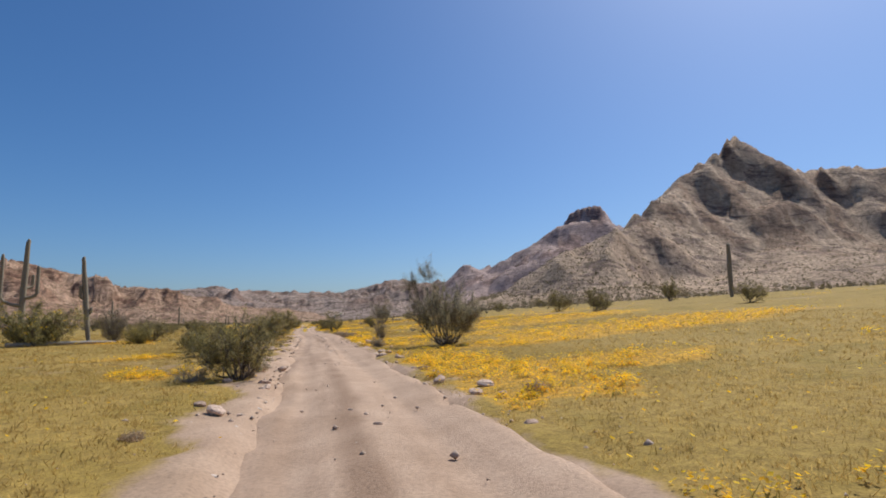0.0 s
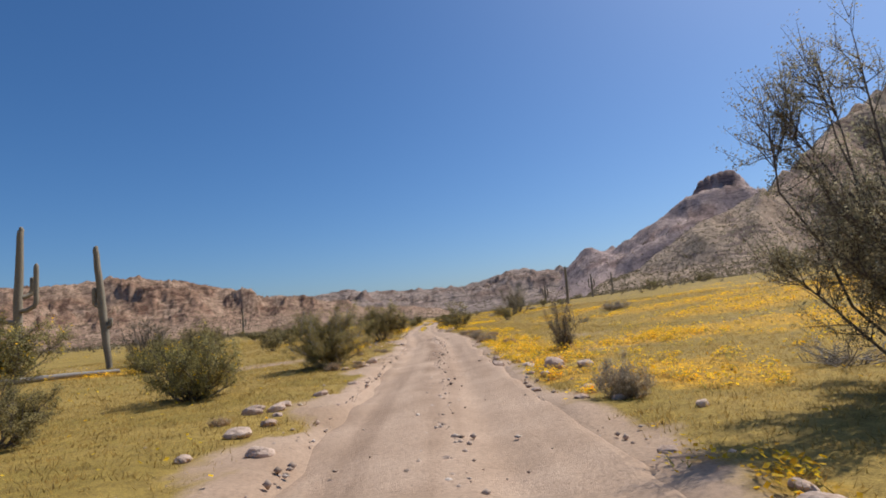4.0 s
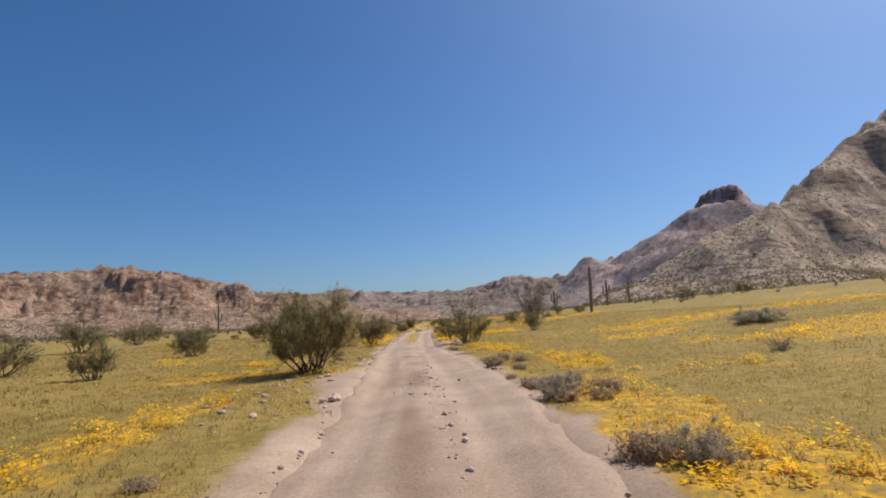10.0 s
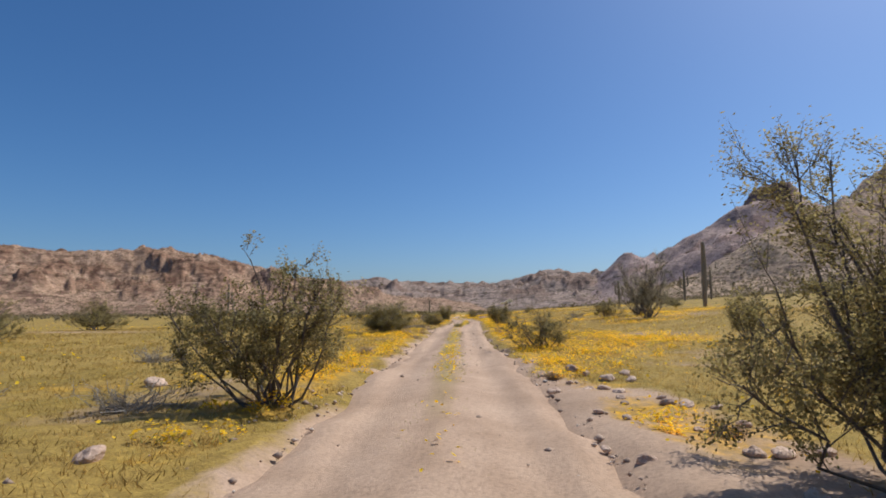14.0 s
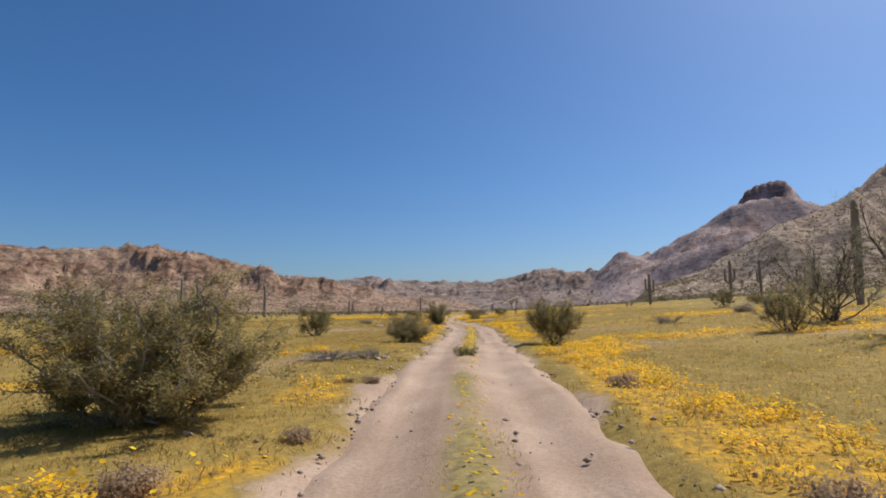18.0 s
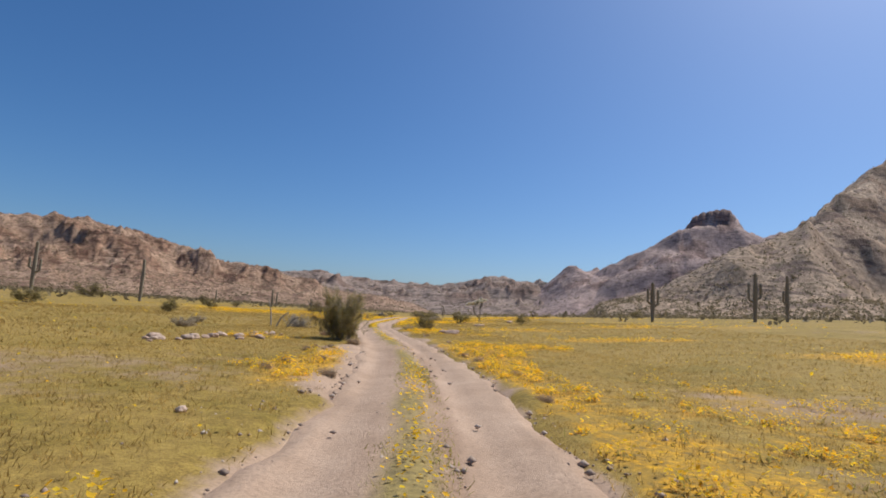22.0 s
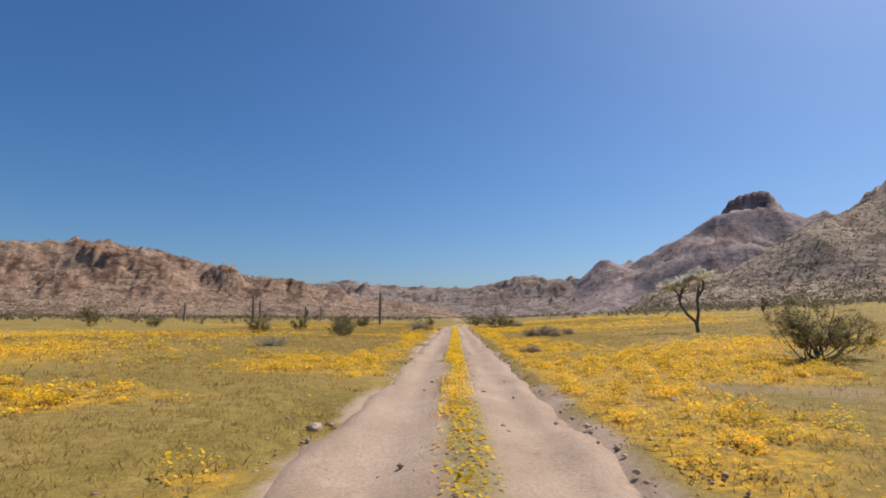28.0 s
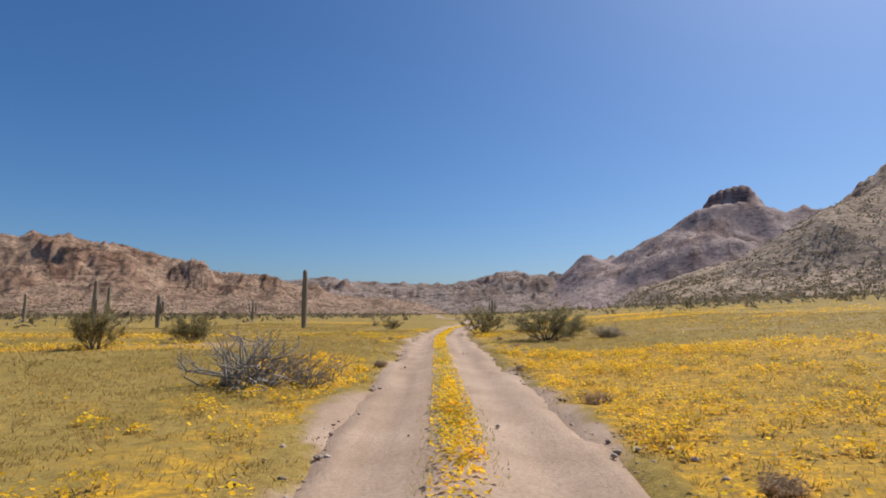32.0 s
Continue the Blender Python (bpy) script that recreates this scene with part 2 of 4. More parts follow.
# packed sand and gravel, shared by the track and the bare ground beside it
def sand_colour(tree, dark, light, speck):
    wide_tone = ramp(tree, noise_node(tree, 0.7, 7, 0.65).outputs["Fac"], [(0.3, dark), (0.7, light)])
    grain = noise_node(tree, 24, 5, 0.75)
    c = mix(tree, speck, wide_tone.outputs["Color"], ramp(tree, grain.outputs["Fac"], [(0.34, (0.62, 0.60, 0.58)), (0.5, (1, 1, 1)), (0.66, (1.2, 1.18, 1.16))]).outputs["Color"], "MULTIPLY")
    return c, grain


# desert floor: gravelly sand under straw, grey-green herbs and yellow flowers
MAT_GROUND, gt, gb = material("desert_floor", 0.95)
g_bare, g_grain = sand_colour(gt, (0.41, 0.27, 0.172), (0.56, 0.385, 0.26), 0.6)
g_dust, _ = sand_colour(gt, (0.33, 0.21, 0.122), (0.47, 0.32, 0.20), 0.9)
g_straw = noise_node(gt, 40, 5, 0.8, warp=0.6)
g_herb = ramp(gt, noise_node(gt, 6, 5, 0.7).outputs["Fac"], [(0.33, (0.245, 0.156, 0.035)), (0.66, (0.42, 0.28, 0.063))])
g_tuft = mix(gt, 0.9, g_herb.outputs["Color"], ramp(gt, g_straw.outputs["Fac"], [(0.36, (0.5, 0.47, 0.44)), (0.5, (1, 1, 1)), (0.66, (1.45, 1.42, 1.4))]).outputs["Color"], "MULTIPLY")
# green herb patches; their tint is darkened to stand in for scrub shade
g_green_shade = ramp(gt, noise_node(gt, 0.21, 7, 0.72, warp=0.6).outputs["Fac"], [(0.46, (0, 0, 0)), (0.62, (0.8, 0.8, 0.8))])
g_tuft = mix(gt, g_green_shade.outputs["Color"], g_tuft, mix(gt, 1.0, g_tuft, (0.68, 0.72, 0.50), "MULTIPLY"))
g_flower = ramp(gt, noise_node(gt, 6.5, 6, 0.78).outputs["Fac"], [(0.38, (0.26, 0.17, 0.045)), (0.5, (0.50, 0.275, 0.025)), (0.62, (0.80, 0.43, 0.02))])
g_break = noise_node(gt, 0.9, 7, 0.72)


def cover(attribute, soft):
    a = gt.nodes.new("ShaderNodeMath")
    a.operation = "ADD"
    gt.links.new(field_value(gt, attribute), a.inputs[0])
    gt.links.new(g_break.outputs["Fac"], a.inputs[1])
    return ramp(gt, a.outputs[0], [(0.78 - soft, (0, 0, 0)), (0.78 + soft, (1, 1, 1))]).outputs["Color"]


g_soil = mix(gt, field_value(gt, "bare"), g_dust, g_bare)
paint(gt, gb, mix(gt, cover("bloom", 0.12), mix(gt, cover("herb", 0.14), g_soil, g_tuft), g_flower.outputs["Color"]))
bump(gt, gb, g_straw.outputs["Fac"], 0.5, 0.03)

MAT_TRACK, rt, rb = material("packed_sand", 0.95)
r_c, r_grain = sand_colour(rt, (0.41, 0.27, 0.172), (0.56, 0.385, 0.26), 0.6)
r_rut = mix(rt, field_value(rt, "loose"), r_c, mix(rt, 1.0, r_c, (0.66, 0.62, 0.58), "MULTIPLY"))
r_weed = ramp(rt, noise_node(rt, 9, 5, 0.7).outputs["Fac"], [(0.35, (0.21, 0.155, 0.06)), (0.65, (0.42, 0.305, 0.10))])
r_rut = mix(rt, field_value(rt, "weeds"), r_rut, r_weed.outputs["Color"])
paint(rt, rb, r_rut)
bump(rt, rb, r_grain.outputs["Fac"], 0.6, 0.03)


# ---- building helpers ----
def mesh_from(name, verts, faces, mat, smooth=False):
    """verts (n, 3) array; faces: one (m, 3) or (m, 4) array."""
    me = bpy.data.meshes.new(name)
    verts, faces = np.asarray(verts, np.float32), np.asarray(faces, np.int32)
    k = faces.shape[1]
    me.vertices.add(len(verts))
    me.vertices.foreach_set("co", verts.ravel())
    me.loops.add(faces.size)
    me.loops.foreach_set("vertex_index", faces.ravel())
    me.polygons.add(len(faces))
    me.polygons.foreach_set("loop_start", np.arange(0, faces.size, k, dtype=np.int32))
    if smooth:
        me.polygons.foreach_set("use_smooth", np.ones(len(faces), bool))
    me.materials.append(mat)
    me.update(calc_edges=True)
    me.validate()
    return me


def grid_faces(rows, cols):
    i = np.arange(rows - 1)[:, None] * cols + np.arange(cols - 1)[None, :]
    i = i.ravel()
    return np.stack([i, i + 1, i + cols + 1, i + cols], 1)


def attribute(me, name, values):
    a = me.attributes.new(name, "FLOAT", "POINT")
    a.data.foreach_set("value", np.asarray(values, np.float32).ravel())


def child(name, me, parent, label=""):
    ob = new(name, me)
    ob.parent = parent
    return tagged(ob, label)


# thick drifts of flowers, stretch by stretch: x, y and half lengths across and along the track
DRIFTS_START = [(4.3, 17, 1.3, 2.6), (4.8, 13.0, 1.8, 1.6), (4.1, 9.6, 1.4, 2.2), (7.2, 12.6, 2.2, 1.4), (16, 27, 7, 2.6), (10, 23, 4, 1.8), (3.2, 34.5, 0.8, 3.0), (4.6, 28.5, 1.2, 1.8), (25, 49, 8, 3), (3.5, 42, 0.9, 6),
                (9, 36, 3, 1.6), (15.5, 56, 5, 2.0), (17, 45, 5, 1.8), (4.4, 54, 0.9, 3.0), (3.0, 62.5, 0.9, 3.0), (9.5, 62, 2.0, 1.6), (28, 66, 6, 2.2)]
DRIFTS_BEND = [(12, 68, 3, 1.6), (-5.5, 54.5, 2.8, 1.8), (-3.8, 46, 0.9, 4), (-5.5, 59, 2.2, 1.2), (-10, 63, 3, 1.2), (-3.8, 14.5, 1.5, 1.8), (-6.5, 24, 2.5, 1.8), (-14, 45, 3, 1.8)]
DRIFTS_MIDDLE = [(-3.1, 76.5, 0.8, 4), (-4.6, 90.6, 1.7, 1.7), (-3.3, 92.5, 0.6, 2.0), (-4.0, 97.8, 0.8, 1.2), (-9, 99, 4, 0.9), (-13, 108, 5, 1.5), (-3.2, 85, 0.7, 4), (0.5, 89, 0.8, 4), (5.5, 85.5, 2.2, 2.0), (1.2, 94, 0.9, 5),
                 (10.5, 102, 3.0, 1.4), (1.6, 102, 0.9, 4), (2.9, 107.5, 1.4, 2.0), (7.2, 111.8, 3, 1.4), (14, 109, 3.5, 1.6), (21, 118, 5, 2.0), (1.3, 119, 0.9, 6), (-6.4, 107.2, 1.8, 0.9)]
DRIFTS_FLAT = [(-4.2, 109.3, 0.9, 0.8), (-3.2, 116, 0.6, 5), (1.1, 134.5, 1.1, 4), (1.6, 138.5, 1.4, 4), (3.9, 141.5, 1.6, 1.6), (-3.4, 131, 0.9, 4.0), (-6.5, 138, 1.8, 1.0), (10, 148, 5, 1.3)]
DRIFTS_END = [(6.5, 160, 3.5, 1.5), (0.2, 157, 1.0, 3), (-5.3, 156.5, 0.8, 4), (-6.6, 168, 0.8, 6), (-1.6, 180, 1.5, 6), (1.5, 184, 2.5, 4), (5.5, 189, 3.2, 3), (-0.6, 196, 1.3, 5), (-8.6, 184, 1.6, 2.0), (-6.6, 189, 0.9, 5), (-11, 178, 3, 1.4), (-6.4, 204, 0.8, 6),
              (-8.5, 206, 2.0, 1.4), (6.4, 208.5, 3.5, 1.2), (-1.4, 208, 0.8, 6), (-1.4, 220, 0.7, 4), (4.2, 227, 3.5, 2), (-0.4, 226, 1.0, 3), (-7.2, 226, 1.0, 2.5), (14, 216, 5, 1.5), (22, 224, 7, 2), (-18, 232, 6, 1.5)]
DRIFTS = DRIFTS_START + DRIFTS_BEND + DRIFTS_MIDDLE + DRIFTS_FLAT + DRIFTS_END


def bloom_at(x, y):
    """How thickly yellow flowers grow, 0 to 1."""
    s = x - track_x(np.clip(y, -400, 700))
    n = fbm(x * 0.45, y, 9, 21, 4)
    right, left = np.clip((s - 1.45 + 0.2 * np.exp(-((y - 137) / 8) ** 2)) / 0.5, 0, 1), np.clip((-s - 1.5) / 0.6, 0, 1)
    late = np.clip((y - 160) / 45, 0, 1)
    amount = right * (0.04 + 0.26 * np.exp(-((y - 25) / 40) ** 2) - 0.25 * np.exp(-((y - 17.5) / 2) ** 2) * np.clip((s - 5) / 1.5, 0, 1) + 0.22 * np.exp(-((y - 120) / 11) ** 2) + 0.17 * late + 0.1 * np.clip((y - 80) / 30, 0, 1) * np.clip((s - 8) / 10, 0, 1)) + left * (-0.1 + 0.22 * late)
    drift = np.exp(-((np.abs(s) - 2.2) / 0.6) ** 2) * (0.3 * right + 0.2 * left)
    for cx, cy, rx, ry in DRIFTS:
        drift = drift + 1.5 * np.exp(-(((x - cx) / rx) ** 2 + ((y - cy) / ry) ** 2))
    far = np.exp(-np.maximum(np.abs(s) - 22, 0) / 34.0) * np.exp(-np.maximum(y - 300, 0) / 120.0)
    ragged = 0.5 * fbm(x, y, 1.3, 24, 3)
    return np.clip((n * 0.75 * (1 - 0.8 * np.clip(drift, 0, 1)) + np.minimum(drift, 1.3) + amount + ragged * np.clip(drift * 2, 0.3, 1) - 0.3) * 1.7, 0, 1) * np.clip(right + left, 0, 1) * far


def verge(y, side):
    """Where the growth begins beside the track, from its middle."""
    wide = np.exp(-((y - 52) / 6) ** 2) * np.where(side > 0, 0.5, 1.0) + np.exp(-((y - 70) / 5) ** 2) * np.where(side > 0, 1.3, 0.0) + np.exp(-((y - 134) / 7) ** 2) * np.where(side > 0, 0.1, 0.7) + np.where(side > 0, 0.0, 0.65 * np.clip((50 - y) / 8, 0, 1))
    return 1.16 + np.where(side < 0, 0.18 * np.clip((y - 75) / 15, 0, 1), 0.3 * np.clip((70 - y) / 8, 0, 1)) + wide


def herb_at(x, y):
    d = x - track_x(np.clip(y, -400, 700))
    s = np.abs(d)
    n = 1.08 + 0.65 * fbm(x, y, 6, 33, 5)
    return np.clip(n, 0, 1) * np.clip((s - verge(y, d) - 0.55 * fbm(x, y, 1.8, 35, 4)) / 0.55, 0, 1)


# ---- ground ----
def stretched(fine, step, reach, growth):
    out, d = [0.0], step
    while out[-1] < reach:
        out.append(out[-1] + d)
        if out[-1] > fine:
            d *= growth
    return np.array(out)


half = np.concatenate([np.arange(0, 5, 0.2), 5 + stretched(10, 0.35, 4900, 1.085)])
S = np.concatenate([-half[:0:-1], half])
ahead = np.arange(-20, 300, 0.6)
Y = np.concatenate([-20 - stretched(5, 1, 4800, 1.15)[:0:-1], ahead, 300 + stretched(5, 1, 4500, 1.1)])
SS, YY = np.meshgrid(S, Y)
XX = SS + track_x(np.clip(YY, -400, 700)) * np.exp(-(SS / 90) ** 2)
rough_edge = np.exp(-((np.abs(SS) - 1.85) / 0.45) ** 2) * (np.abs(YY - 100) < 300)
ZZ = land(XX, YY) + rough_edge * (0.02 + 0.08 * fbm(XX, YY, 0.8, 62, 3)) - 0.16 * (1 - np.clip((np.abs(SS) - 1.2) / 0.35, 0, 1)) * (np.abs(YY - 100) < 700)
ground_me = mesh_from("ground", np.stack([XX, YY, ZZ], 2).reshape(-1, 3), grid_faces(len(Y), len(S)), MAT_GROUND, True)
attribute(ground_me, "bloom", bloom_at(XX, YY) * (0.40 + 0.14 * np.clip((np.abs(SS) - 4) / 10, 0, 1)))
attribute(ground_me, "herb", herb_at(XX, YY) * 0.6)
attribute(ground_me, "bare", np.clip(1 - (np.abs(SS) - 1.6) / 1.6 + 0.5 * fbm(XX, YY, 2.5, 64, 3), 0, 1))
tagged(new("ground", ground_me), "pale gravelly desert floor under thin green and yellow growth", "ground", kind="structure")

# ---- the two-rut dirt track ----
rs = np.linspace(-2.4, 2.4, 58)
ry = np.concatenate([np.arange(-60, -6, 1.5), np.arange(-6, 300, 0.4), np.arange(300, 460, 2.0)])
RS, RY = np.meshgrid(rs, ry)
RX = track_x(RY) + RS
edge = 1.18 + np.where(RS < 0, 0.12 * np.clip((RY - 75) / 15, 0, 1), 0.2 * np.clip((70 - RY) / 8, 0, 1)) + 0.14 * fbm(RY, np.sign(RS) * 50.0, 5, 11, 3) + 0.14 * fbm(RX, RY, 0.9, 16, 3) + 0.25 * np.exp(-((RY - 52) / 6) ** 2)
wander = RS + 0.1 + 0.08 * fbm(RY, RY * 0, 14, 12, 2)      # the ruts weave a little within the track
rut = np.exp(-((np.abs(wander) - 0.82) / 0.28) ** 2)
strip = np.exp(-(wander / 0.27) ** 2)
grown = np.clip((RY - 66) / 14, 0, 1)
washed = np.clip(fbm(RX, RY * 0.35, 2.2, 13, 3), -1, 1)
RZ = 0.03 - 0.065 * rut + 0.05 * strip * (0.5 + 0.6 * grown) + 0.02 * fbm(RX, RY, 1.1, 14, 4) + 0.03 * fbm(RX, RY, 9, 15, 2) + 0.02 * (1 - grown) * washed
RZ += 0.05 * np.clip((np.abs(RS) - 1.15) / 0.4, 0, 1) - 0.26 * np.clip((np.abs(RS) - edge) / 0.6, 0, 1)
track_me = mesh_from("track", np.stack([RX, RY, RZ], 2).reshape(-1, 3), grid_faces(len(ry), len(rs)), MAT_TRACK, True)
attribute(track_me, "loose", np.clip((1 - grown) * (1.0 * strip * (0.55 + 0.8 * fbm(RX, RY, 1.6, 77, 3)) + 0.35 * np.exp(-((np.abs(wander) - 0.5) / 0.09) ** 2)) + 0.55 * fbm(RX * 5, RY * 0.3, 2, 8, 4) - 0.08
                                      + 0.35 * grown * np.exp(-((np.abs(wander) - 0.42) / 0.13) ** 2), 0, 1))
attribute(track_me, "weeds", np.clip(1.7 * np.exp(-(wander / 0.25) ** 2) * grown * np.clip(0.8 + 0.25 * np.clip((RY - 150) / 20, 0, 1) + 0.8 * fbm(RX, RY, 3, 18, 3), 0, 1) - 0.2, 0, 1))
tagged(new("road", track_me), "pink sandy two-rut dirt track with a raised middle", "road", kind="structure")


# ---- mountains ----
EYE_X, EYE_Y = -1.0, 100.0


def bearing(az, r, h):
    return EYE_X + r * math.sin(radians(az)), EYE_Y + r * math.cos(radians(az)), h


def mountain(name, label, crest, azs, rs, width, power, rough, mat, seed, caps=(), warp=0.35, blocks=0.11, deep=(1.0, 0.0), cliff=2.8, foot=0.3, craggy=0.06, apron=0.0, crisp=0.3):
    """A heightfield of bearings and distances; crest: points (x, y, height) along the ridge line; caps: flat-topped cliffs (x, y, radius, top)."""
    A, R = np.meshgrid(np.radians(azs), rs)
    X, Yv = EYE_X + R * np.sin(A), EYE_Y + R * np.cos(A)
    D = deep[1] + (R - deep[1]) * deep[0]          # long slopes along the line of sight
    Xd, Yd = EYE_X + D * np.sin(A), EYE_Y + D * np.cos(A)
    wx = Xd + width * 0.12 * fbm(X, Yv, width * 0.5, seed + 40, 3)
    wy = Yd + width * 0.12 * fbm(X, Yv, width * 0.5, seed + 50, 3)
    H, near = np.zeros(X.shape), np.full(X.shape, 1e9)
    top_h = max(h for _, _, h in crest)
    for (x0, y0, h0), (x1, y1, h1) in zip(crest, crest[1:]):
        dx, dy = x1 - x0, y1 - y0
        u = np.clip(((wx - x0) * dx + (wy - y0) * dy) / (dx * dx + dy * dy), 0, 1)
        d = np.hypot(wx - x0 - u * dx, wy - y0 - u * dy)
        d0 = np.hypot(Xd - x0 - u * dx, Yd - y0 - u * dy)
        d = np.where(d0 < width * 0.12, d0 + (d - d0) * (d0 / (width * 0.12)), d)
        hc = h0 + (h1 - h0) * u
        wide = width * (foot + (1 - foot) * hc / top_h)
        near = np.minimum(near, d / wide)
        H = np.maximum(H, hc * np.clip(1 - d / wide, 0, 1) ** power)
        H = np.maximum(H, apron * hc * np.clip(1 - d / (2.1 * wide), 0, 1) ** 1.9)
    away = np.clip(near / 0.22, 0, 1)
    H *= 1 + warp * (ridged(X, Yv, width * 0.28, seed, 4) - 0.62) * away * 1.5
    level = np.clip(H / top_h, 0, 1)
    H += rough * level ** 0.6 * (crisp + (1 - crisp) * away) * (ridged(X, Yv, width * 0.12, seed + 9, 4) - 0.45) + rough * 0.55 * level ** 0.5 * (ridged(X, Yv, width * 0.055, seed + 19, 4) - 0.5) * (crisp + (1 - crisp) * away)
    H += rough * 0.3 * level ** 0.4 * (ridged(X, Yv, width * 0.024, seed + 29, 3) - 0.5)
    step = rough * 0.9
    crag = np.clip(fbm(X, Yv, width * 0.3, seed + 60, 2) * 2, 0, 1) * np.clip(level * 2 - 0.3, 0, 1)
    q = H / step + 0.8 * fbm(X, Yv, width * 0.2, seed + 61, 2)
    H += crag * step * 0.35 * (np.clip((q - np.floor(q)) * 2.4 - 0.7, 0, 1) - (q - np.floor(q)))
    ledge = np.clip((fbm(X, Yv, width * blocks, seed + 80, 4) - 0.12) * 7, 0, 1) * np.clip(level * 5 - 0.6, 0, 1)
    H += ledge * rough * (0.55 + 0.3 * fbm(X, Yv, width * 0.04, seed + 81, 3)) * away
    H *= np.clip((A - A.min()) / 0.05, 0, 1) * np.clip((A.max() - A) / 0.05, 0, 1)
    for cx, cy, rad, top in caps:
        d = np.hypot(X - cx, Yv - cy) * (1 + 0.16 * fbm(X, Yv, rad * 0.8, seed + 70, 3))
        H = np.maximum(H, top - np.maximum(d - rad * 0.8, 0) * cliff + craggy * rad * fbm(X, Yv, rad * 0.8, seed + 71, 4))
    Z = np.where(H > 0.5, land(X, Yv) * 0.6 + H - 2, land(X, Yv) - 4)
    me = mesh_from(name, np.stack([X, Yv, Z], 2).reshape(-1, 3), grid_faces(len(rs), len(azs)), mat, True)
    attribute(me, "ledge", ledge)
    return tagged(new(name, me), label, "mountain", kind="structure"), X, Yv, Z, H


hill = mountain("hill_right", "grey-brown rocky hill with scattered shrubs and a pointed summit",
                [(310, 540, 76), (360, 600, 108), (440, 680, 146), (560, 790, 203), (707, 925, 276), (819, 962, 350), (861, 970, 378), (892, 985, 398), (930, 972, 365), (985, 950, 325), (1050, 925, 318),
                 (1200, 880, 330), (1330, 600, 330), (1420, 200, 290), (1450, -300, 220)],
                np.arange(16, 96, 0.17), np.geomspace(200, 1700, 190), 450, 1.3, 11, MAT_RIGHT, 101, warp=0.06, foot=0.1, apron=0.6, crisp=0.06)
ridge = mountain("ridge_left", "sunlit red-brown rocky ridge with outcrops",
                 [(60, 1500, 20), (-100, 1420, 42), (-250, 1350, 66), (-360, 1290, 84), (-470, 1290, 87), (-548, 1313, 128), (-640, 1298, 146), (-716, 1228, 157),
                  (-760, 1215, 150), (-840, 1150, 142), (-1000, 950, 145), (-1100, 700, 135), (-1200, 350, 125), (-1250, -200, 110)],
                 np.arange(-92, 3, 0.15), np.geomspace(520, 1600, 170), 480, 1.3, 17, MAT_LEFT, 202, caps=[(-424, 1250, 9, 100), (-436, 1252, 8, 103), (-449, 1254, 9, 101), (-460, 1257, 8, 97), (-415, 1246, 7, 95)], cliff=1.3, craggy=0.6)
BUTTE = [(13, 120), (14.7, 120), (16.4, 120), (17.6, 185), (18.6, 310), (20.4, 205), (22.2, 245), (23.6, 275), (24.9, 425), (26.4, 455), (27.4, 485), (30.3, 530),
         (31.1, 536), (32.3, 500), (33.5, 470), (34.6, 497), (35.4, 390), (36.3, 290), (38, 210), (42, 150), (50, 110)]
butte = mountain("butte_far", "distant flat-topped butte with cliffs above long slopes", [bearing(a, 3000, h) for a, h in BUTTE],
                 np.arange(9, 56, 0.13), np.linspace(1250, 3900, 120), 950, 1.5, 14, MAT_FAR, 303, warp=0.10, crisp=0.5, deep=(0.62, 3000),
                 cliff=1.9, craggy=0.06, caps=[bearing(a, 2980, 0)[:2] + (r, h) for a, r, h in ((27.7, 16, 574), (28.3, 20, 587), (28.9, 22, 592), (29.4, 22, 597), (29.95, 20, 600), (30.35, 16, 598))])
FAR = [(-34, 235), (-26, 230), (-20, 232), (-14, 216), (-9, 228), (-5, 204), (-2, 214), (1.4, 212), (4.4, 214), (6.4, 250), (9.4, 284), (11.6, 258), (13, 276), (14.7, 246), (18, 250), (24, 270)]
far_ridge = mountain("ridge_far", "low jagged brown ridge closing the valley", [bearing(a, 3600, h) for a, h in FAR],
                     np.arange(-42, 27, 0.14), np.linspace(1700, 4300, 110), 1000, 1.3, 28, MAT_RIM, 404, deep=(0.7, 3600))


# ---- shrubs ----
def tube(path, radii, sides, verts, faces):
    """Adds a tapered tube along path to the lists."""
    path = np.asarray(path, float)
    d = np.gradient(path, axis=0)
    d /= np.linalg.norm(d, axis=1, keepdims=True) + 1e-9
    ref = np.array([0.31, 0.87, 0.39])
    a = np.cross(d, ref)
    a /= np.linalg.norm(a, axis=1, keepdims=True) + 1e-9
    b = np.cross(d, a)
    base = sum(len(v) for v in verts)
    ang = np.arange(sides) * 2 * np.pi / sides
    ring = a[:, None] * np.cos(ang)[None, :, None] + b[:, None] * np.sin(ang)[None, :, None]
    verts.append((path[:, None] + ring * np.asarray(radii)[:, None, None]).reshape(-1, 3))
    i = np.arange(len(path) - 1)[:, None] * sides
    j = np.arange(sides)[None, :]
    k = (np.arange(sides)[None, :] + 1) % sides
    faces.append((np.stack([i + j, i + k, i + k + sides, i + j + sides], 2) + base).reshape(-1, 4))


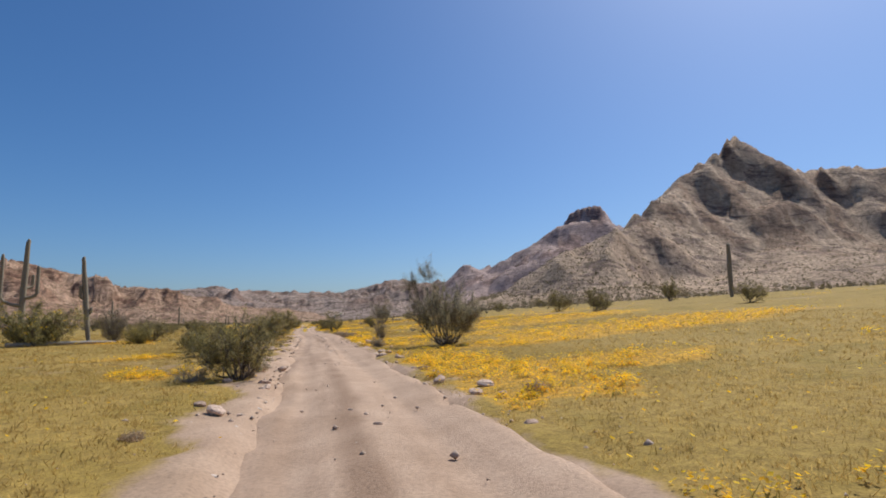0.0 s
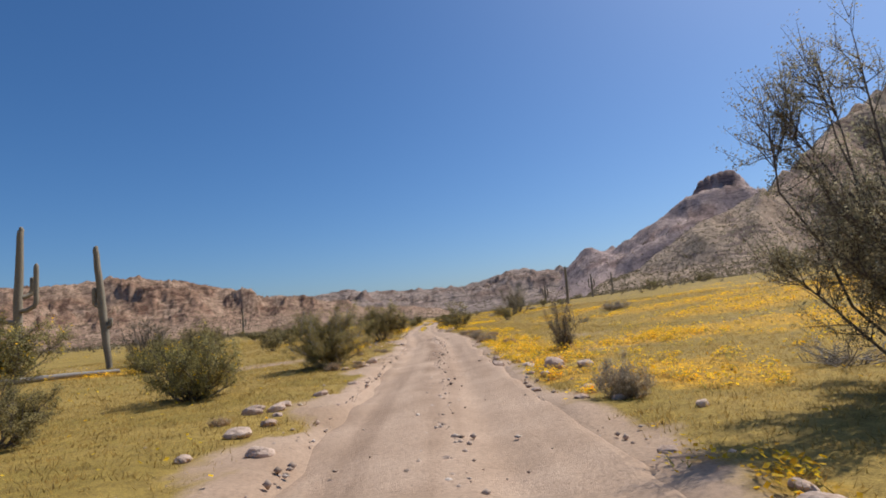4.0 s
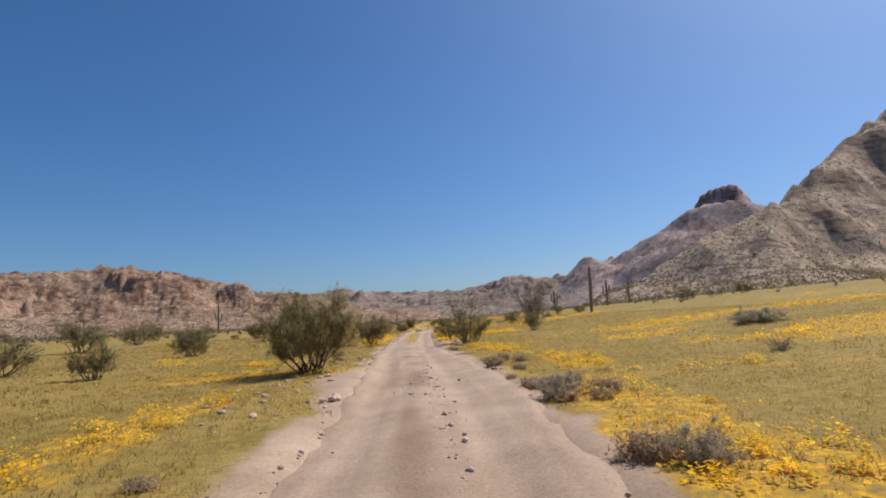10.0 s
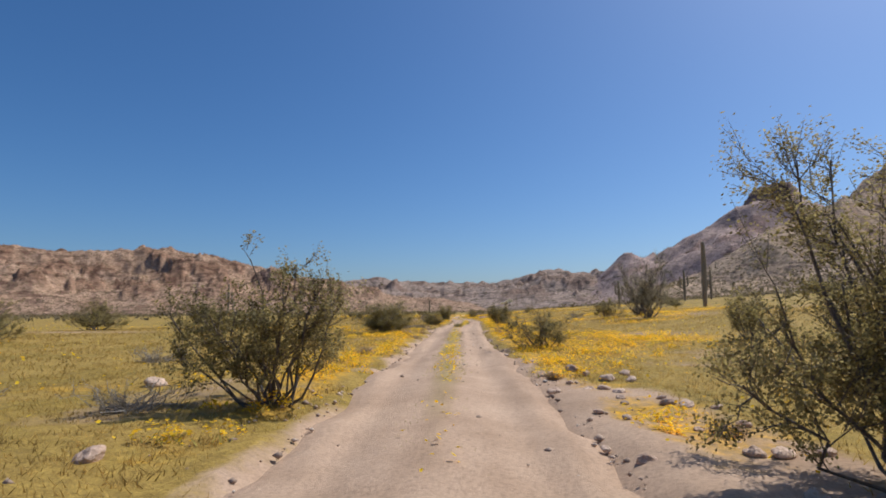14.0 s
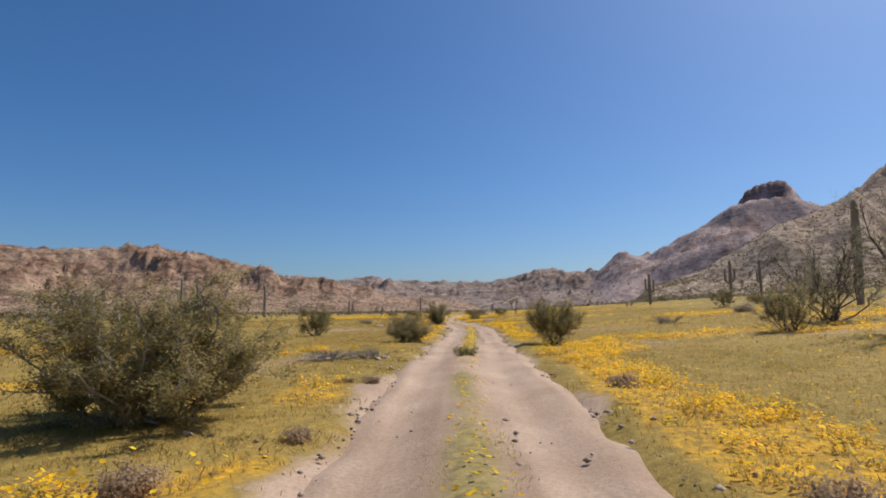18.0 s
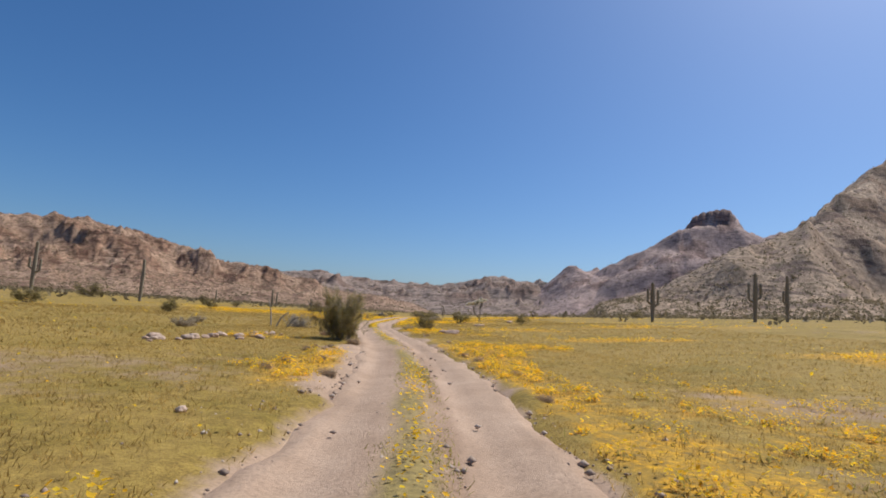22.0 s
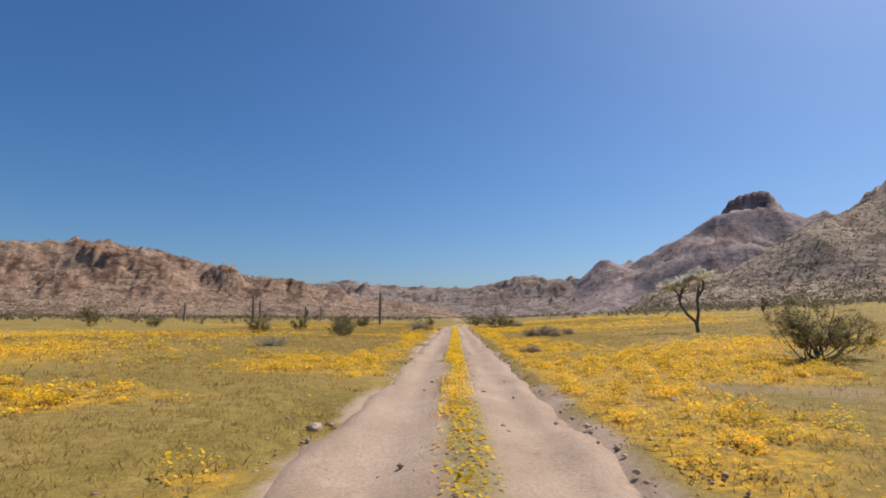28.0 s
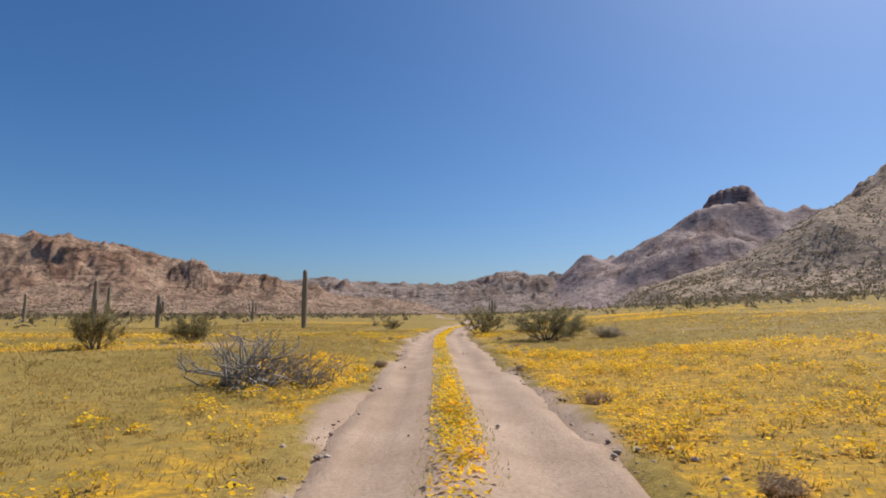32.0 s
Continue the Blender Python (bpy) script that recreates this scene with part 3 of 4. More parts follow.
def sprays(rng, starts, shoots, each, sigma, length, width, heart, spread=0.55):
    """Small pointed quads ranged along side shoots, their faces turned outwards from the heart of the crown."""
    n = len(starts) * each
    a, d = np.repeat(starts, each, axis=0), np.repeat(shoots, each, axis=0)
    c = a + d * rng.uniform(0.15, 1.1, (n, 1)) + rng.normal(0, sigma, (n, 3))
    out = (c - heart) / np.abs(c - heart).max(axis=0)
    face = out + (0, 0, 0.45) + rng.normal(0, spread, (n, 3))
    face /= np.linalg.norm(face, axis=1, keepdims=True)
    d = d / np.linalg.norm(d, axis=1, keepdims=True) + rng.normal(0, 0.6, (n, 3))
    d -= face * (d * face).sum(axis=1, keepdims=True)
    d /= np.linalg.norm(d, axis=1, keepdims=True)
    e = np.cross(d, face)
    L, W = length * rng.uniform(0.6, 1.3, (n, 1)), width * rng.uniform(0.6, 1.3, (n, 1))
    v = np.stack([c, c + d * L * 0.5 + e * W, c + d * L, c + d * L * 0.5 - e * W], 1).reshape(-1, 3)
    return v, np.arange(n * 4).reshape(-1, 4)


def shrub(name, label, seed, w, h, stems, twigs, clumps, each, leaf, mats, arch=0.5, sigma=0.09, thick=0.018, low=0.35, gnarl=0.06, sprigs=(), reach=0.8, blooms=0):
    """Many stems fanning from one root, twigs on them and clumps of small leaves at the twigs."""
    rng = np.random.default_rng(seed)
    sv, sf, starts, shoots = [], [], [], []
    for k in range(stems + len(sprigs)):
        az = 2 * np.pi * (k + rng.uniform(-0.4, 0.4)) / stems
        r = w / 2 * rng.uniform(0.25, 0.95)
        top = h * (1 - arch * (2 * r / w) ** 2) * rng.uniform(0.6, 1.05)
        if k >= stems:                  # long shoots that rise clear of the crown
            az, r, top = sprigs[k - stems]
        u = np.linspace(0, 1, 6)
        foot = rng.normal(0, 0.04 * w, 2)
        p = np.stack([foot[0] + np.cos(az) * r * u ** 0.85, foot[1] + np.sin(az) * r * u ** 0.85, -0.06 + (top + 0.06) * u ** 1.15], 1)
        p[1:] += rng.normal(0, gnarl, (5, 3)) * (1, 1, 0.5)
        tube(p, np.linspace(thick * rng.uniform(0.8, 1.3), thick * 0.3, 6), 5, sv, sf)
        for _ in range(twigs if k < stems else twigs // 2):
            q = rng.uniform(low if k < stems else 0.82, 0.98)
            o = np.array([np.interp(q, u, p[:, i]) for i in range(3)])
            d = np.array([np.cos(az) * 0.5, np.sin(az) * 0.5, 0.55]) + rng.normal(0, 0.55, 3)
            d *= reach * rng.uniform(0.10, 0.2) * (w + h) / 2 / np.linalg.norm(d)
            v = np.linspace(0, 1, 4)[:, None]
            t = o + d * v + rng.normal(0, 0.02, (4, 3)) * v
            tube(t, np.linspace(thick * 0.35, thick * 0.12, 4), 3, sv, sf)
            for x in rng.uniform(0.25, 1.0, clumps):
                side = d * rng.uniform(0.3, 0.7) + reach * ((0, 0, 0.05 * (w + h) / 2) + rng.normal(0, 0.035 * (w + h) / 2, 3))
                starts.append(o + d * x)
                shoots.append(side)
                tube(np.stack([starts[-1], starts[-1] + side * 0.5, starts[-1] + side]), np.array((0.16, 0.12, 0.06)) * thick, 3, sv, sf)
    root = new(name)
    tagged(root, label, "shrub")
    child("branchwork", mesh_from(name + "_stems", np.concatenate(sv), np.concatenate(sf), mats[0], True), root, "thin grey-brown branching stems")
    if each:
        v, f = sprays(rng, np.array(starts), np.array(shoots), each, sigma, leaf, leaf * 0.42, np.array((0, 0, 0.35 * h)))
        v[:, 2] = np.maximum(v[:, 2], 0.01)
        child("foliage", mesh_from(name + "_leaves", v, f, mats[1]), root)
    if blooms:
        pick = rng.choice(len(starts), blooms, replace=False)
        tips = np.array(starts)[pick] + np.array(shoots)[pick] * 1.15
        v, f = sprays(rng, tips, np.array(shoots)[pick] * 0.2, 4, 0.02, 0.035, 0.016, np.array((0, 0, 0.35 * h)))
        child("blossoms", mesh_from(name + "_blossoms", v, f, MAT_PETAL), root, "yellow blossoms at the tips of the shoots")
    return root, w, h


CREO = "open olive-green creosote bush on many thin stems"
KINDS = {
    "c": [shrub("creosote_bush", CREO, 1, 2.4, 1.9, 20, 10, 4, 20, 0.035, (MAT_STEM, MAT_LEAF), sigma=0.03),
          shrub("creosote_bush", CREO, 2, 2.4, 1.9, 18, 10, 4, 20, 0.035, (MAT_STEM, MAT_LEAF), arch=0.35, sigma=0.03),
          shrub("creosote_bush", CREO, 3, 2.4, 1.7, 24, 9, 4, 20, 0.035, (MAT_STEM, MAT_LEAF), arch=0.65, sigma=0.03)],
    "C": [shrub("creosote_bush", "dense dark olive creosote bush with leaves down to the ground", 4, 2.8, 2.0, 36, 16, 4, 40, 0.025, (MAT_DEAD, MAT_LEAF_DENSE), arch=0.75, sigma=0.035, low=0.2, reach=0.7),
          shrub("creosote_bush", "dense dark olive creosote bush with leaves down to the ground", 14, 2.8, 2.1, 34, 16, 4, 40, 0.025, (MAT_DEAD, MAT_LEAF_DENSE), arch=0.7, sigma=0.035, low=0.2, reach=0.7)],
    "q": [shrub("creosote_bush", "tall open creosote bush with long leafy shoots above the crown", 16, 2.8, 2.1, 24, 14, 4, 34, 0.025, (MAT_STEM, MAT_LEAF_DENSE), arch=0.5, sigma=0.03, low=0.36,
                sprigs=((2.34, 0.65, 2.5), (2.6, 0.75, 2.35), (1.7, 0.6, 2.45), (1.0, 0.6, 2.5), (0.4, 0.7, 2.35)))],
    "v": [shrub("creosote_bush", "vase-shaped olive creosote bush on bare dark stems", 15, 2.8, 2.2, 30, 15, 4, 42, 0.026, (MAT_STEM, MAT_LEAF_DENSE), arch=0.5, sigma=0.034, low=0.42)],
    "p": [shrub("palo_verde_tree", "tall thin-leaved palo verde on dark upright stems", 5, 3.4, 2.9, 28, 26, 4, 24, 0.027, (MAT_STEM, MAT_LEAF_PALO), arch=0.42, sigma=0.035, thick=0.022, low=0.45, gnarl=0.08,
                sprigs=((3.3, 1.75, 2.75), (3.0, 1.45, 2.95), (2.6, 0.75, 3.6), (2.9, 0.9, 3.45), (3.0, 0.7, 3.5), (3.15, 1.6, 2.9)))],
    "b": [shrub("dry_tuft", "low brown tuft of dry stalks on the verge", 21, 0.8, 0.34, 40, 4, 2, 7, 0.04, (MAT_STALK, MAT_STRAW), arch=0.5, thick=0.005, low=0.15, gnarl=0.02, sigma=0.04)],
    "y": [shrub("brittlebush", "rounded yellow-green brittlebush dotted with yellow blossoms", 6, 2.4, 1.5, 26, 9, 4, 24, 0.034, (MAT_STEM, MAT_LEAF_YELLOW), arch=0.6, sigma=0.04, low=0.15, blooms=160)],
    "t": [shrub("twiggy_shrub", "leafless brown twiggy shrub among flowers", 7, 2.0, 2.1, 24, 13, 3, 6, 0.04, (MAT_STEM, MAT_LEAF_BROWN), arch=0.3, low=0.15, sigma=0.03)],
    "g": [shrub("bursage", "low grey-green bursage on gravelly sand", 8, 1.4, 0.8, 24, 9, 3, 20, 0.03, (MAT_STALK, MAT_LEAF_GREY), arch=0.7, low=0.1, thick=0.01, sigma=0.03)],
    "d": [shrub("dead_shrub", "dead low grey tangle of bare branches", 9, 2.4, 0.8, 34, 7, 1, 0, 0.1, (MAT_DEAD, MAT_DEAD), arch=0.4, thick=0.016, low=0.1, gnarl=0.12)],
    "s": [shrub("dead_shrub", "collapsed dead shrub of bleached arching branches", 10, 2.6, 1.0, 42, 9, 1, 0, 0.1, (MAT_DEAD, MAT_DEAD), arch=0.75, thick=0.026, low=0.15, gnarl=0.14)],
    "m": [shrub("mesquite_tree", "thin-leaved grey mesquite with dark upright trunks", 11, 4.4, 5.4, 16, 18, 4, 11, 0.05, (MAT_DARKWOOD, MAT_LEAF_PALO), arch=0.35, thick=0.042, low=0.35, gnarl=0.2, sigma=0.06)],
}
GROUPS = {"q": "creosote bushes on the flats", "c": "creosote bushes on the flats", "C": "creosote bushes on the flats", "v": "creosote bushes on the flats", "y": "brittlebushes by the track", "g": "bursage by the track", "d": "dead shrubs", "s": "dead shrubs",
          "t": "twiggy shrubs", "b": "dry tufts along the track", "m": "mesquite trees", "p": "palo verdes"}
# dry tufts along both verges: y, distance from the track's middle, width
tuft_rng = random.Random(31)
TUFTS = [(tuft_rng.uniform(4, 240), tuft_rng.choice((-1, 1)) * (1.75 + 1.3 * tuft_rng.random() ** 1.5), tuft_rng.uniform(0.25, 0.6)) for _ in range(55)]
TUFTS += [(tuft_rng.uniform(126, 137), -tuft_rng.uniform(1.7, 3.0), tuft_rng.uniform(0.25, 0.45)) for _ in range(9)]
TUFTS += [(tuft_rng.uniform(42, 58), tuft_rng.uniform(1.9, 3.0), tuft_rng.uniform(0.35, 0.75)) for _ in range(10)]
# x, y, width, height
CREOSOTES_START = [(-36.7, 155.5, 2.0, 1.2), (-1.7, 13.4, 2.1, 1.65), (-12.6, 48, 4.2, 1.8), (30.9, 66.1, 3.6, 3.2), (32.4, 57.5, 2.7, 1.5), (-2.7, 18.4, 1.3, 1.0), (29.2, 53.4, 2.8, 3.0),
                   (63, 88, 4.0, 4.4), (38.5, 42.2, 3.2, 2.3), (-5.4, 27.2, 1.7, 1.15), (-15.9, 59.4, 2.8, 1.9), (-26, 80, 3.8, 3.0), (-10.5, 56.3, 1.6, 1.4),
                   (-13.2, 69.4, 2.2, 1.9), (-20, 85, 3.0, 1.6), (-30.6, 96.3, 4.1, 2.6)]
CREOSOTES_MIDDLE = [(-26.7, 101.3, 4.6, 1.6), (-24.8, 108.5, 1.4, 0.8), (-15.5, 97.1, 3.1, 1.3), (-3.3, 71.2, 2.5, 2.15), (49.5, 145, 5.5, 3.1), (66, 154, 6, 3.1), (8.3, 82.6, 1.9, 1.8), (1.4, 81.2, 2.4, 1.35),
                    (10.5, 109.8, 2.7, 2.0), (-43.6, 125.6, 3.7, 3.2), (-21.4, 106.5, 3.6, 2.4), (-19, 105.6, 2.0, 1.1), (-9.7, 119, 2.0, 1.9), (-29.9, 133.6, 2.9, 1.5), (-56, 177, 3.0, 2.6),
                    (-31.6, 163, 3.0, 1.3), (24.1, 144.3, 2.5, 2.3), (29.2, 147.6, 3.2, 1.4), (27, 139.4, 2.0, 1.0)]
CREOSOTES_END = [(-20.7, 163.2, 1.7, 1.2), (-60, 222, 6.5, 3.0), (-0.25, 158.6, 1.9, 1.35), (4.6, 183.6, 2.7, 1.7), (11.5, 181, 1.9, 1.4), (-29.5, 196.7, 2.5, 1.4),
                 (-17.2, 207.6, 2.1, 1.4), (-11.2, 205.3, 2.2, 1.15), (-18.5, 223.4, 2.1, 1.4), (-13.3, 218.7, 2.5, 1.3), (-36.6, 231.3, 2.1, 1.4), (-42.4, 229, 2.2, 2.6), (64, 286, 4.8, 1.6),
                 (68, 284, 4.8, 3.0), (-15.7, 231.4, 2.4, 1.8), (-14.2, 236, 2.3, 1.5), (0.0, 247.8, 3.6, 2.1), (1.9, 237, 3.9, 1.9), (3.6, 240, 2.6, 1.5), (-6.6, 257.6, 1.9, 1.1)]
PLANTS = {
    "c": [CREOSOTES_START, CREOSOTES_MIDDLE, CREOSOTES_END],
    "q": [[(2.15, 67.7, 2.8, 2.1)]],
    "C": [[(-2.85, 36.9, 3.1, 2.1), (-5.5, 95.6, 3.7, 2.0), (-3.95, 111.8, 1.95, 1.4), (-4.1, 139.9, 2.55, 2.35)]],
    "v": [[(-3.15, 54.3, 2.9, 2.75), (1.75, 109.6, 2.2, 1.95)]],
    "p": [[(6.0, 25.0, 3.3, 3.25)]],
    "y": [[(-18.5, 43, 5.6, 3.6), (-3.9, 23.2, 2.2, 1.3), (-4.5, 31.0, 2.3, 1.6), (-1.58, 104.3, 0.75, 0.5), (-12.5, 44.5, 2.2, 1.5)]],
    "t": [[(4.1, 35.2, 1.1, 1.6), (-16.5, 52, 3.2, 3.0)]],
    "g": [[(1.3, 206.3, 1.6, 0.7), (2.4, 206.4, 1.7, 0.8), (3.4, 205.4, 0.9, 0.5), (3.0, 26.8, 0.8, 0.65), (2.8, 43.1, 0.65, 0.45), (13.9, 61.2, 2.4, 0.8), (19.5, 131.4, 1.9, 0.8), (-10.6, 141, 1.1, 0.5), (-9.1, 172.4, 0.8, 0.35), (4.4, 235.9, 1.6, 0.7),
           (-1.5, 15.4, 0.8, 0.5), (-1.4, 157.3, 1.0, 0.45), (2.5, 47.5, 0.9, 0.5), (-12, 146, 0.9, 0.5)]],
    "b": [[(2.2, 203.6, 0.9, 0.4)] + [(float(track_x(y)) + d, y, w, 0.45 * w) for y, d, w in TUFTS]],
    "d": [[(-2.5, 12.9, 1.3, 0.5), (-6.1, 221.3, 1.5, 0.9), (9.2, 52.1, 0.9, 0.5), (-4.8, 70.6, 1.6, 0.45), (-7.1, 70.4, 1.9, 0.5), (-8.4, 77.3, 1.7, 0.5), (-6.5, 158.2, 1.7, 0.7), (-11.4, 191.3, 2.1, 0.6), (10.2, 122.0, 2.4, 0.8), (6.4, 27.5, 2.0, 0.5)]],
    "s": [[(-5.2, 103.6, 1.8, 0.42), (-4.2, 104.0, 1.3, 0.35), (-7.8, 150.2, 2.0, 0.95), (-7.1, 221.2, 2.7, 1.1)]],
    "m": [[(14.1, 113.2, 4.0, 4.4), (12.3, 105.2, 4.2, 5.4)]],
}
rng = random.Random(5)


def plant_all():
    for kind, lists in PLANTS.items():
        first = True
        for x, y, w, h in sum(lists, []):
            protos = KINDS[kind]
            root, pw, ph = protos[rng.randrange(len(protos))]
            m = Matrix.LocRotScale((x, y, spot(x, y) - 0.03), Euler((0, 0, rng.uniform(0, 6.28) if kind not in "pq" else 0.0)), (1.04 * w / pw, 1.04 * w / pw * rng.uniform(0.92, 1.08), 0.92 * h / ph))
            tagged(copy_thing(root, m), group=GROUPS[kind])
    for protos in KINDS.values():
        for root, _, _ in protos:
            for c in list(root.children):
                bpy.data.objects.remove(c)
            bpy.data.objects.remove(root)


plant_all()


# ---- saguaros ----
def column(path, radii, ribs=13, depth=0.16):
    """A pleated column along path with a rounded tip."""
    path = np.asarray(path, float)
    d = np.gradient(path, axis=0)
    d /= np.linalg.norm(d, axis=1, keepdims=True)
    a = np.cross(d, np.array([0.2, 1.0, 0.13]))
    a /= np.linalg.norm(a, axis=1, keepdims=True)
    b = np.cross(d, a)
    n = ribs * 2
    ang = np.arange(n) * 2 * np.pi / n
    pleat = np.where(np.arange(n) % 2 == 0, 1.0, 1.0 - depth)
    ring = (a[:, None] * np.cos(ang)[None, :, None] + b[:, None] * np.sin(ang)[None, :, None]) * pleat[None, :, None]
    v = (path[:, None] + ring * np.asarray(radii)[:, None, None]).reshape(-1, 3)
    i = np.arange(len(path) - 1)[:, None] * n
    j, k = np.arange(n)[None, :], (np.arange(n)[None, :] + 1) % n
    return v, np.stack([i + j, i + k, i + k + n, i + j + n], 2).reshape(-1, 4)


def saguaro(x, y, h, arms=(), r=0.24, lean=0.0, label="tall ribbed grey-green saguaro", seed=0):
    """arms: (height of the joint, bearing, reach, rise)."""
    root = new("saguaro")
    root.location = (x, y, spot(x, y) - 0.05)
    tagged(root, label, "cactus", "saguaros of the valley")
    u = np.concatenate([np.linspace(0, 0.93, 10), (0.95, 0.965, 0.98, 0.99, 0.996, 1.0)])
    rad = r * (0.82 + 0.3 * np.sin(np.pi * np.clip(u * 1.1, 0, 1))) * np.sqrt(np.clip(1 - ((u - 0.95) / 0.05).clip(0, 1) ** 2, 0.02, 1))
    rr = np.random.default_rng(seed + int(abs(x) * 10))
    wob = np.cumsum(rr.normal(0, 0.015, (16, 2)), axis=0) * h / 6
    path = np.stack([lean * h * u + wob[:, 0], wob[:, 1], h * u], 1)
    child("trunk", mesh_from("saguaro_trunk", *column(path, rad), MAT_CACTUS, True), root)
    for z0, az, reach, rise in arms:
        c, s = math.cos(radians(az)), math.sin(radians(az))
        v = np.concatenate([np.linspace(0, 0.9, 9), (0.94, 0.97, 0.99, 1.0)])
        bend = np.clip(v / 0.35, 0, 1)
        out = reach * np.sin(bend * np.pi / 2)
        up = reach * 0.5 * (1 - np.cos(bend * np.pi / 2)) + np.maximum(v - 0.35, 0) / 0.65 * rise
        p = np.stack([lean * z0 + c * out, s * out, z0 + up], 1)
        ar = 0.66 * r * np.sqrt(np.clip(1 - ((v - 0.92) / 0.08).clip(0, 1) ** 2, 0.02, 1))
        child("arm", mesh_from("saguaro_arm", *column(p, ar, 9), MAT_CACTUS, True), root)
    return root


saguaro(-18.0, 50.9, 7.1, [(3.6, 185, 0.4, 0.9), (2.4, 20, 0.3, 0.35)], 0.19, -0.11)
saguaro(-22.6, 50.2, 8.4, [(3.6, 10, 0.9, 2.2), (3.0, 190, 1.5, 3.4), (4.4, 60, 0.7, 0.8)], 0.2)
saguaro(64, 74, 8.6, [], 0.34)
saguaro(26.2, 128.6, 7.6, [(3.4, 10, 0.3, 0.4)], 0.27)
saguaro(51, 199, 7.6, [(3.2, 170, 0.9, 2.4), (3.6, 0, 0.9, 2.0)], 0.3)
saguaro(36.0, 201.2, 6.3, [(2.6, 0, 0.8, 2.2), (2.9, 180, 0.8, 2.0), (3.2, 90, 0.5, 1.6)], 0.3, label="candelabra saguaro with raised arms")
saguaro(-72, 224, 9.8, [(4.0, 0, 1.0, 2.0), (4.6, 180, 1.0, 1.6)], 0.32, label="candelabra saguaro with raised arms")
saguaro(59, 203, 7.6, [(3.0, 180, 0.7, 1.6)], 0.28)
saguaro(17.2, 124.0, 1.1, [], 0.1, label="short dark saguaro stump")
saguaro(-47, 213, 7.2, [], 0.27)
saguaro(-40, 273, 4.9, [], 0.23)
saguaro(-38.9, 273.6, 4.2, [], 0.2)
saguaro(-15.3, 264, 5.6, [], 0.25)
saguaro(-27, 260, 2.9, [(1.4, 0, 0.4, 0.8)], 0.2)
saguaro(-39, 326, 4.0, [(1.5, 0, 0.7, 1.4), (1.6, 180, 0.7, 1.3)], 0.22)
saguaro(11, 330, 4.2, [(1.7, 0, 0.6, 1.4), (1.9, 180, 0.6, 1.2)], 0.22)
saguaro(-63, 295, 4.4, [], 0.22)


# ---- cholla with a pale crown ----
def spikes(rng, centres, each, sigma, length, width):
    """Thin pointed quads standing out all round the centres."""
    n = len(centres) * each
    c = np.repeat(centres, each, axis=0) + rng.normal(0, sigma, (n, 3))
    d = rng.normal(0, 1, (n, 3)) + (0, 0, 0.3)
    d /= np.linalg.norm(d, axis=1, keepdims=True)
    e = np.cross(d, rng.normal(0, 1, (n, 3)))
    e /= np.linalg.norm(e, axis=1, keepdims=True)
    L = length * rng.uniform(0.6, 1.3, (n, 1))
    return np.stack([c, c + d * L * 0.5 + e * width, c + d * L, c + d * L * 0.5 - e * width], 1).reshape(-1, 3)


def cholla(x, y):
    root = new("cholla")
    root.location = (x, y, spot(x, y) - 0.04)
    tagged(root, "tree cholla with a dark forked trunk and a pale spiny crown", "cactus")
    r = np.random.default_rng(77)
    sv, sf, joints = [], [], []
    tube([(0.02, 0, 0), (0.0, 0.02, 0.25), (-0.06, 0, 0.6)], [0.115, 0.10, 0.09], 8, sv, sf)
    limbs = [[(-0.03, 0, 0.5), (0.08, 0, 1.1), (0.06, 0, 1.9), (0.2, 0.05, 2.7), (0.35, 0.05, 3.05)], [(-0.06, 0, 0.6), (-0.5, 0.03, 1.0), (-0.85, 0, 1.5), (-0.95, 0, 2.1), (-1.3, 0, 2.45)],
             [(-0.9, 0, 1.8), (-0.6, 0.3, 2.3), (-0.35, 0.3, 2.6)], [(0.06, 0, 1.9), (0.3, -0.25, 2.4), (0.2, -0.4, 2.8)]]
    for p in limbs:
        tube(p, np.linspace(0.085, 0.045, len(p)), 7, sv, sf)
    for cx, cy, cz in ((0.5, 0.05, 3.15), (0.25, 0.1, 3.2), (0.15, -0.35, 2.95), (-0.15, 0.1, 2.95), (-0.45, 0.3, 2.75), (-0.8, 0.1, 2.65), (-1.15, -0.1, 2.55), (-1.5, 0.0, 2.5)):
        for _ in range(17):
            o = np.array((cx, cy, cz)) + r.normal(0, 0.14, 3) * (1.2, 1, 0.6)
            d = np.array((r.normal(0.05, 0.5), r.normal(0, 0.45), r.normal(0.1, 0.3)))
            joints.append((o, o + d * 0.42))
    trunk = child("trunk", mesh_from("cholla_trunk", np.concatenate(sv), np.concatenate(sf), MAT_DARKWOOD, True), root)
    spines, base = [], 0
    for o, e in joints:
        v, f = [], []
        tube(np.linspace(o, e, 5), [0.03, 0.065, 0.075, 0.06, 0.02], 7, v, f)
        child("joint", mesh_from("cholla_joint", v[0], f[0], MAT_SPINE, True), root)
        spines.append(spikes(r, np.linspace(o, e, 6), 20, 0.04, 0.09, 0.012))
    v = np.concatenate(spines)
    tagged(child("spines", mesh_from("cholla_spines", v, np.arange(len(v)).reshape(-1, 4), MAT_SPINE), root), "dense cream-white spines", kind="stuff")


cholla(8.8, 199.1)


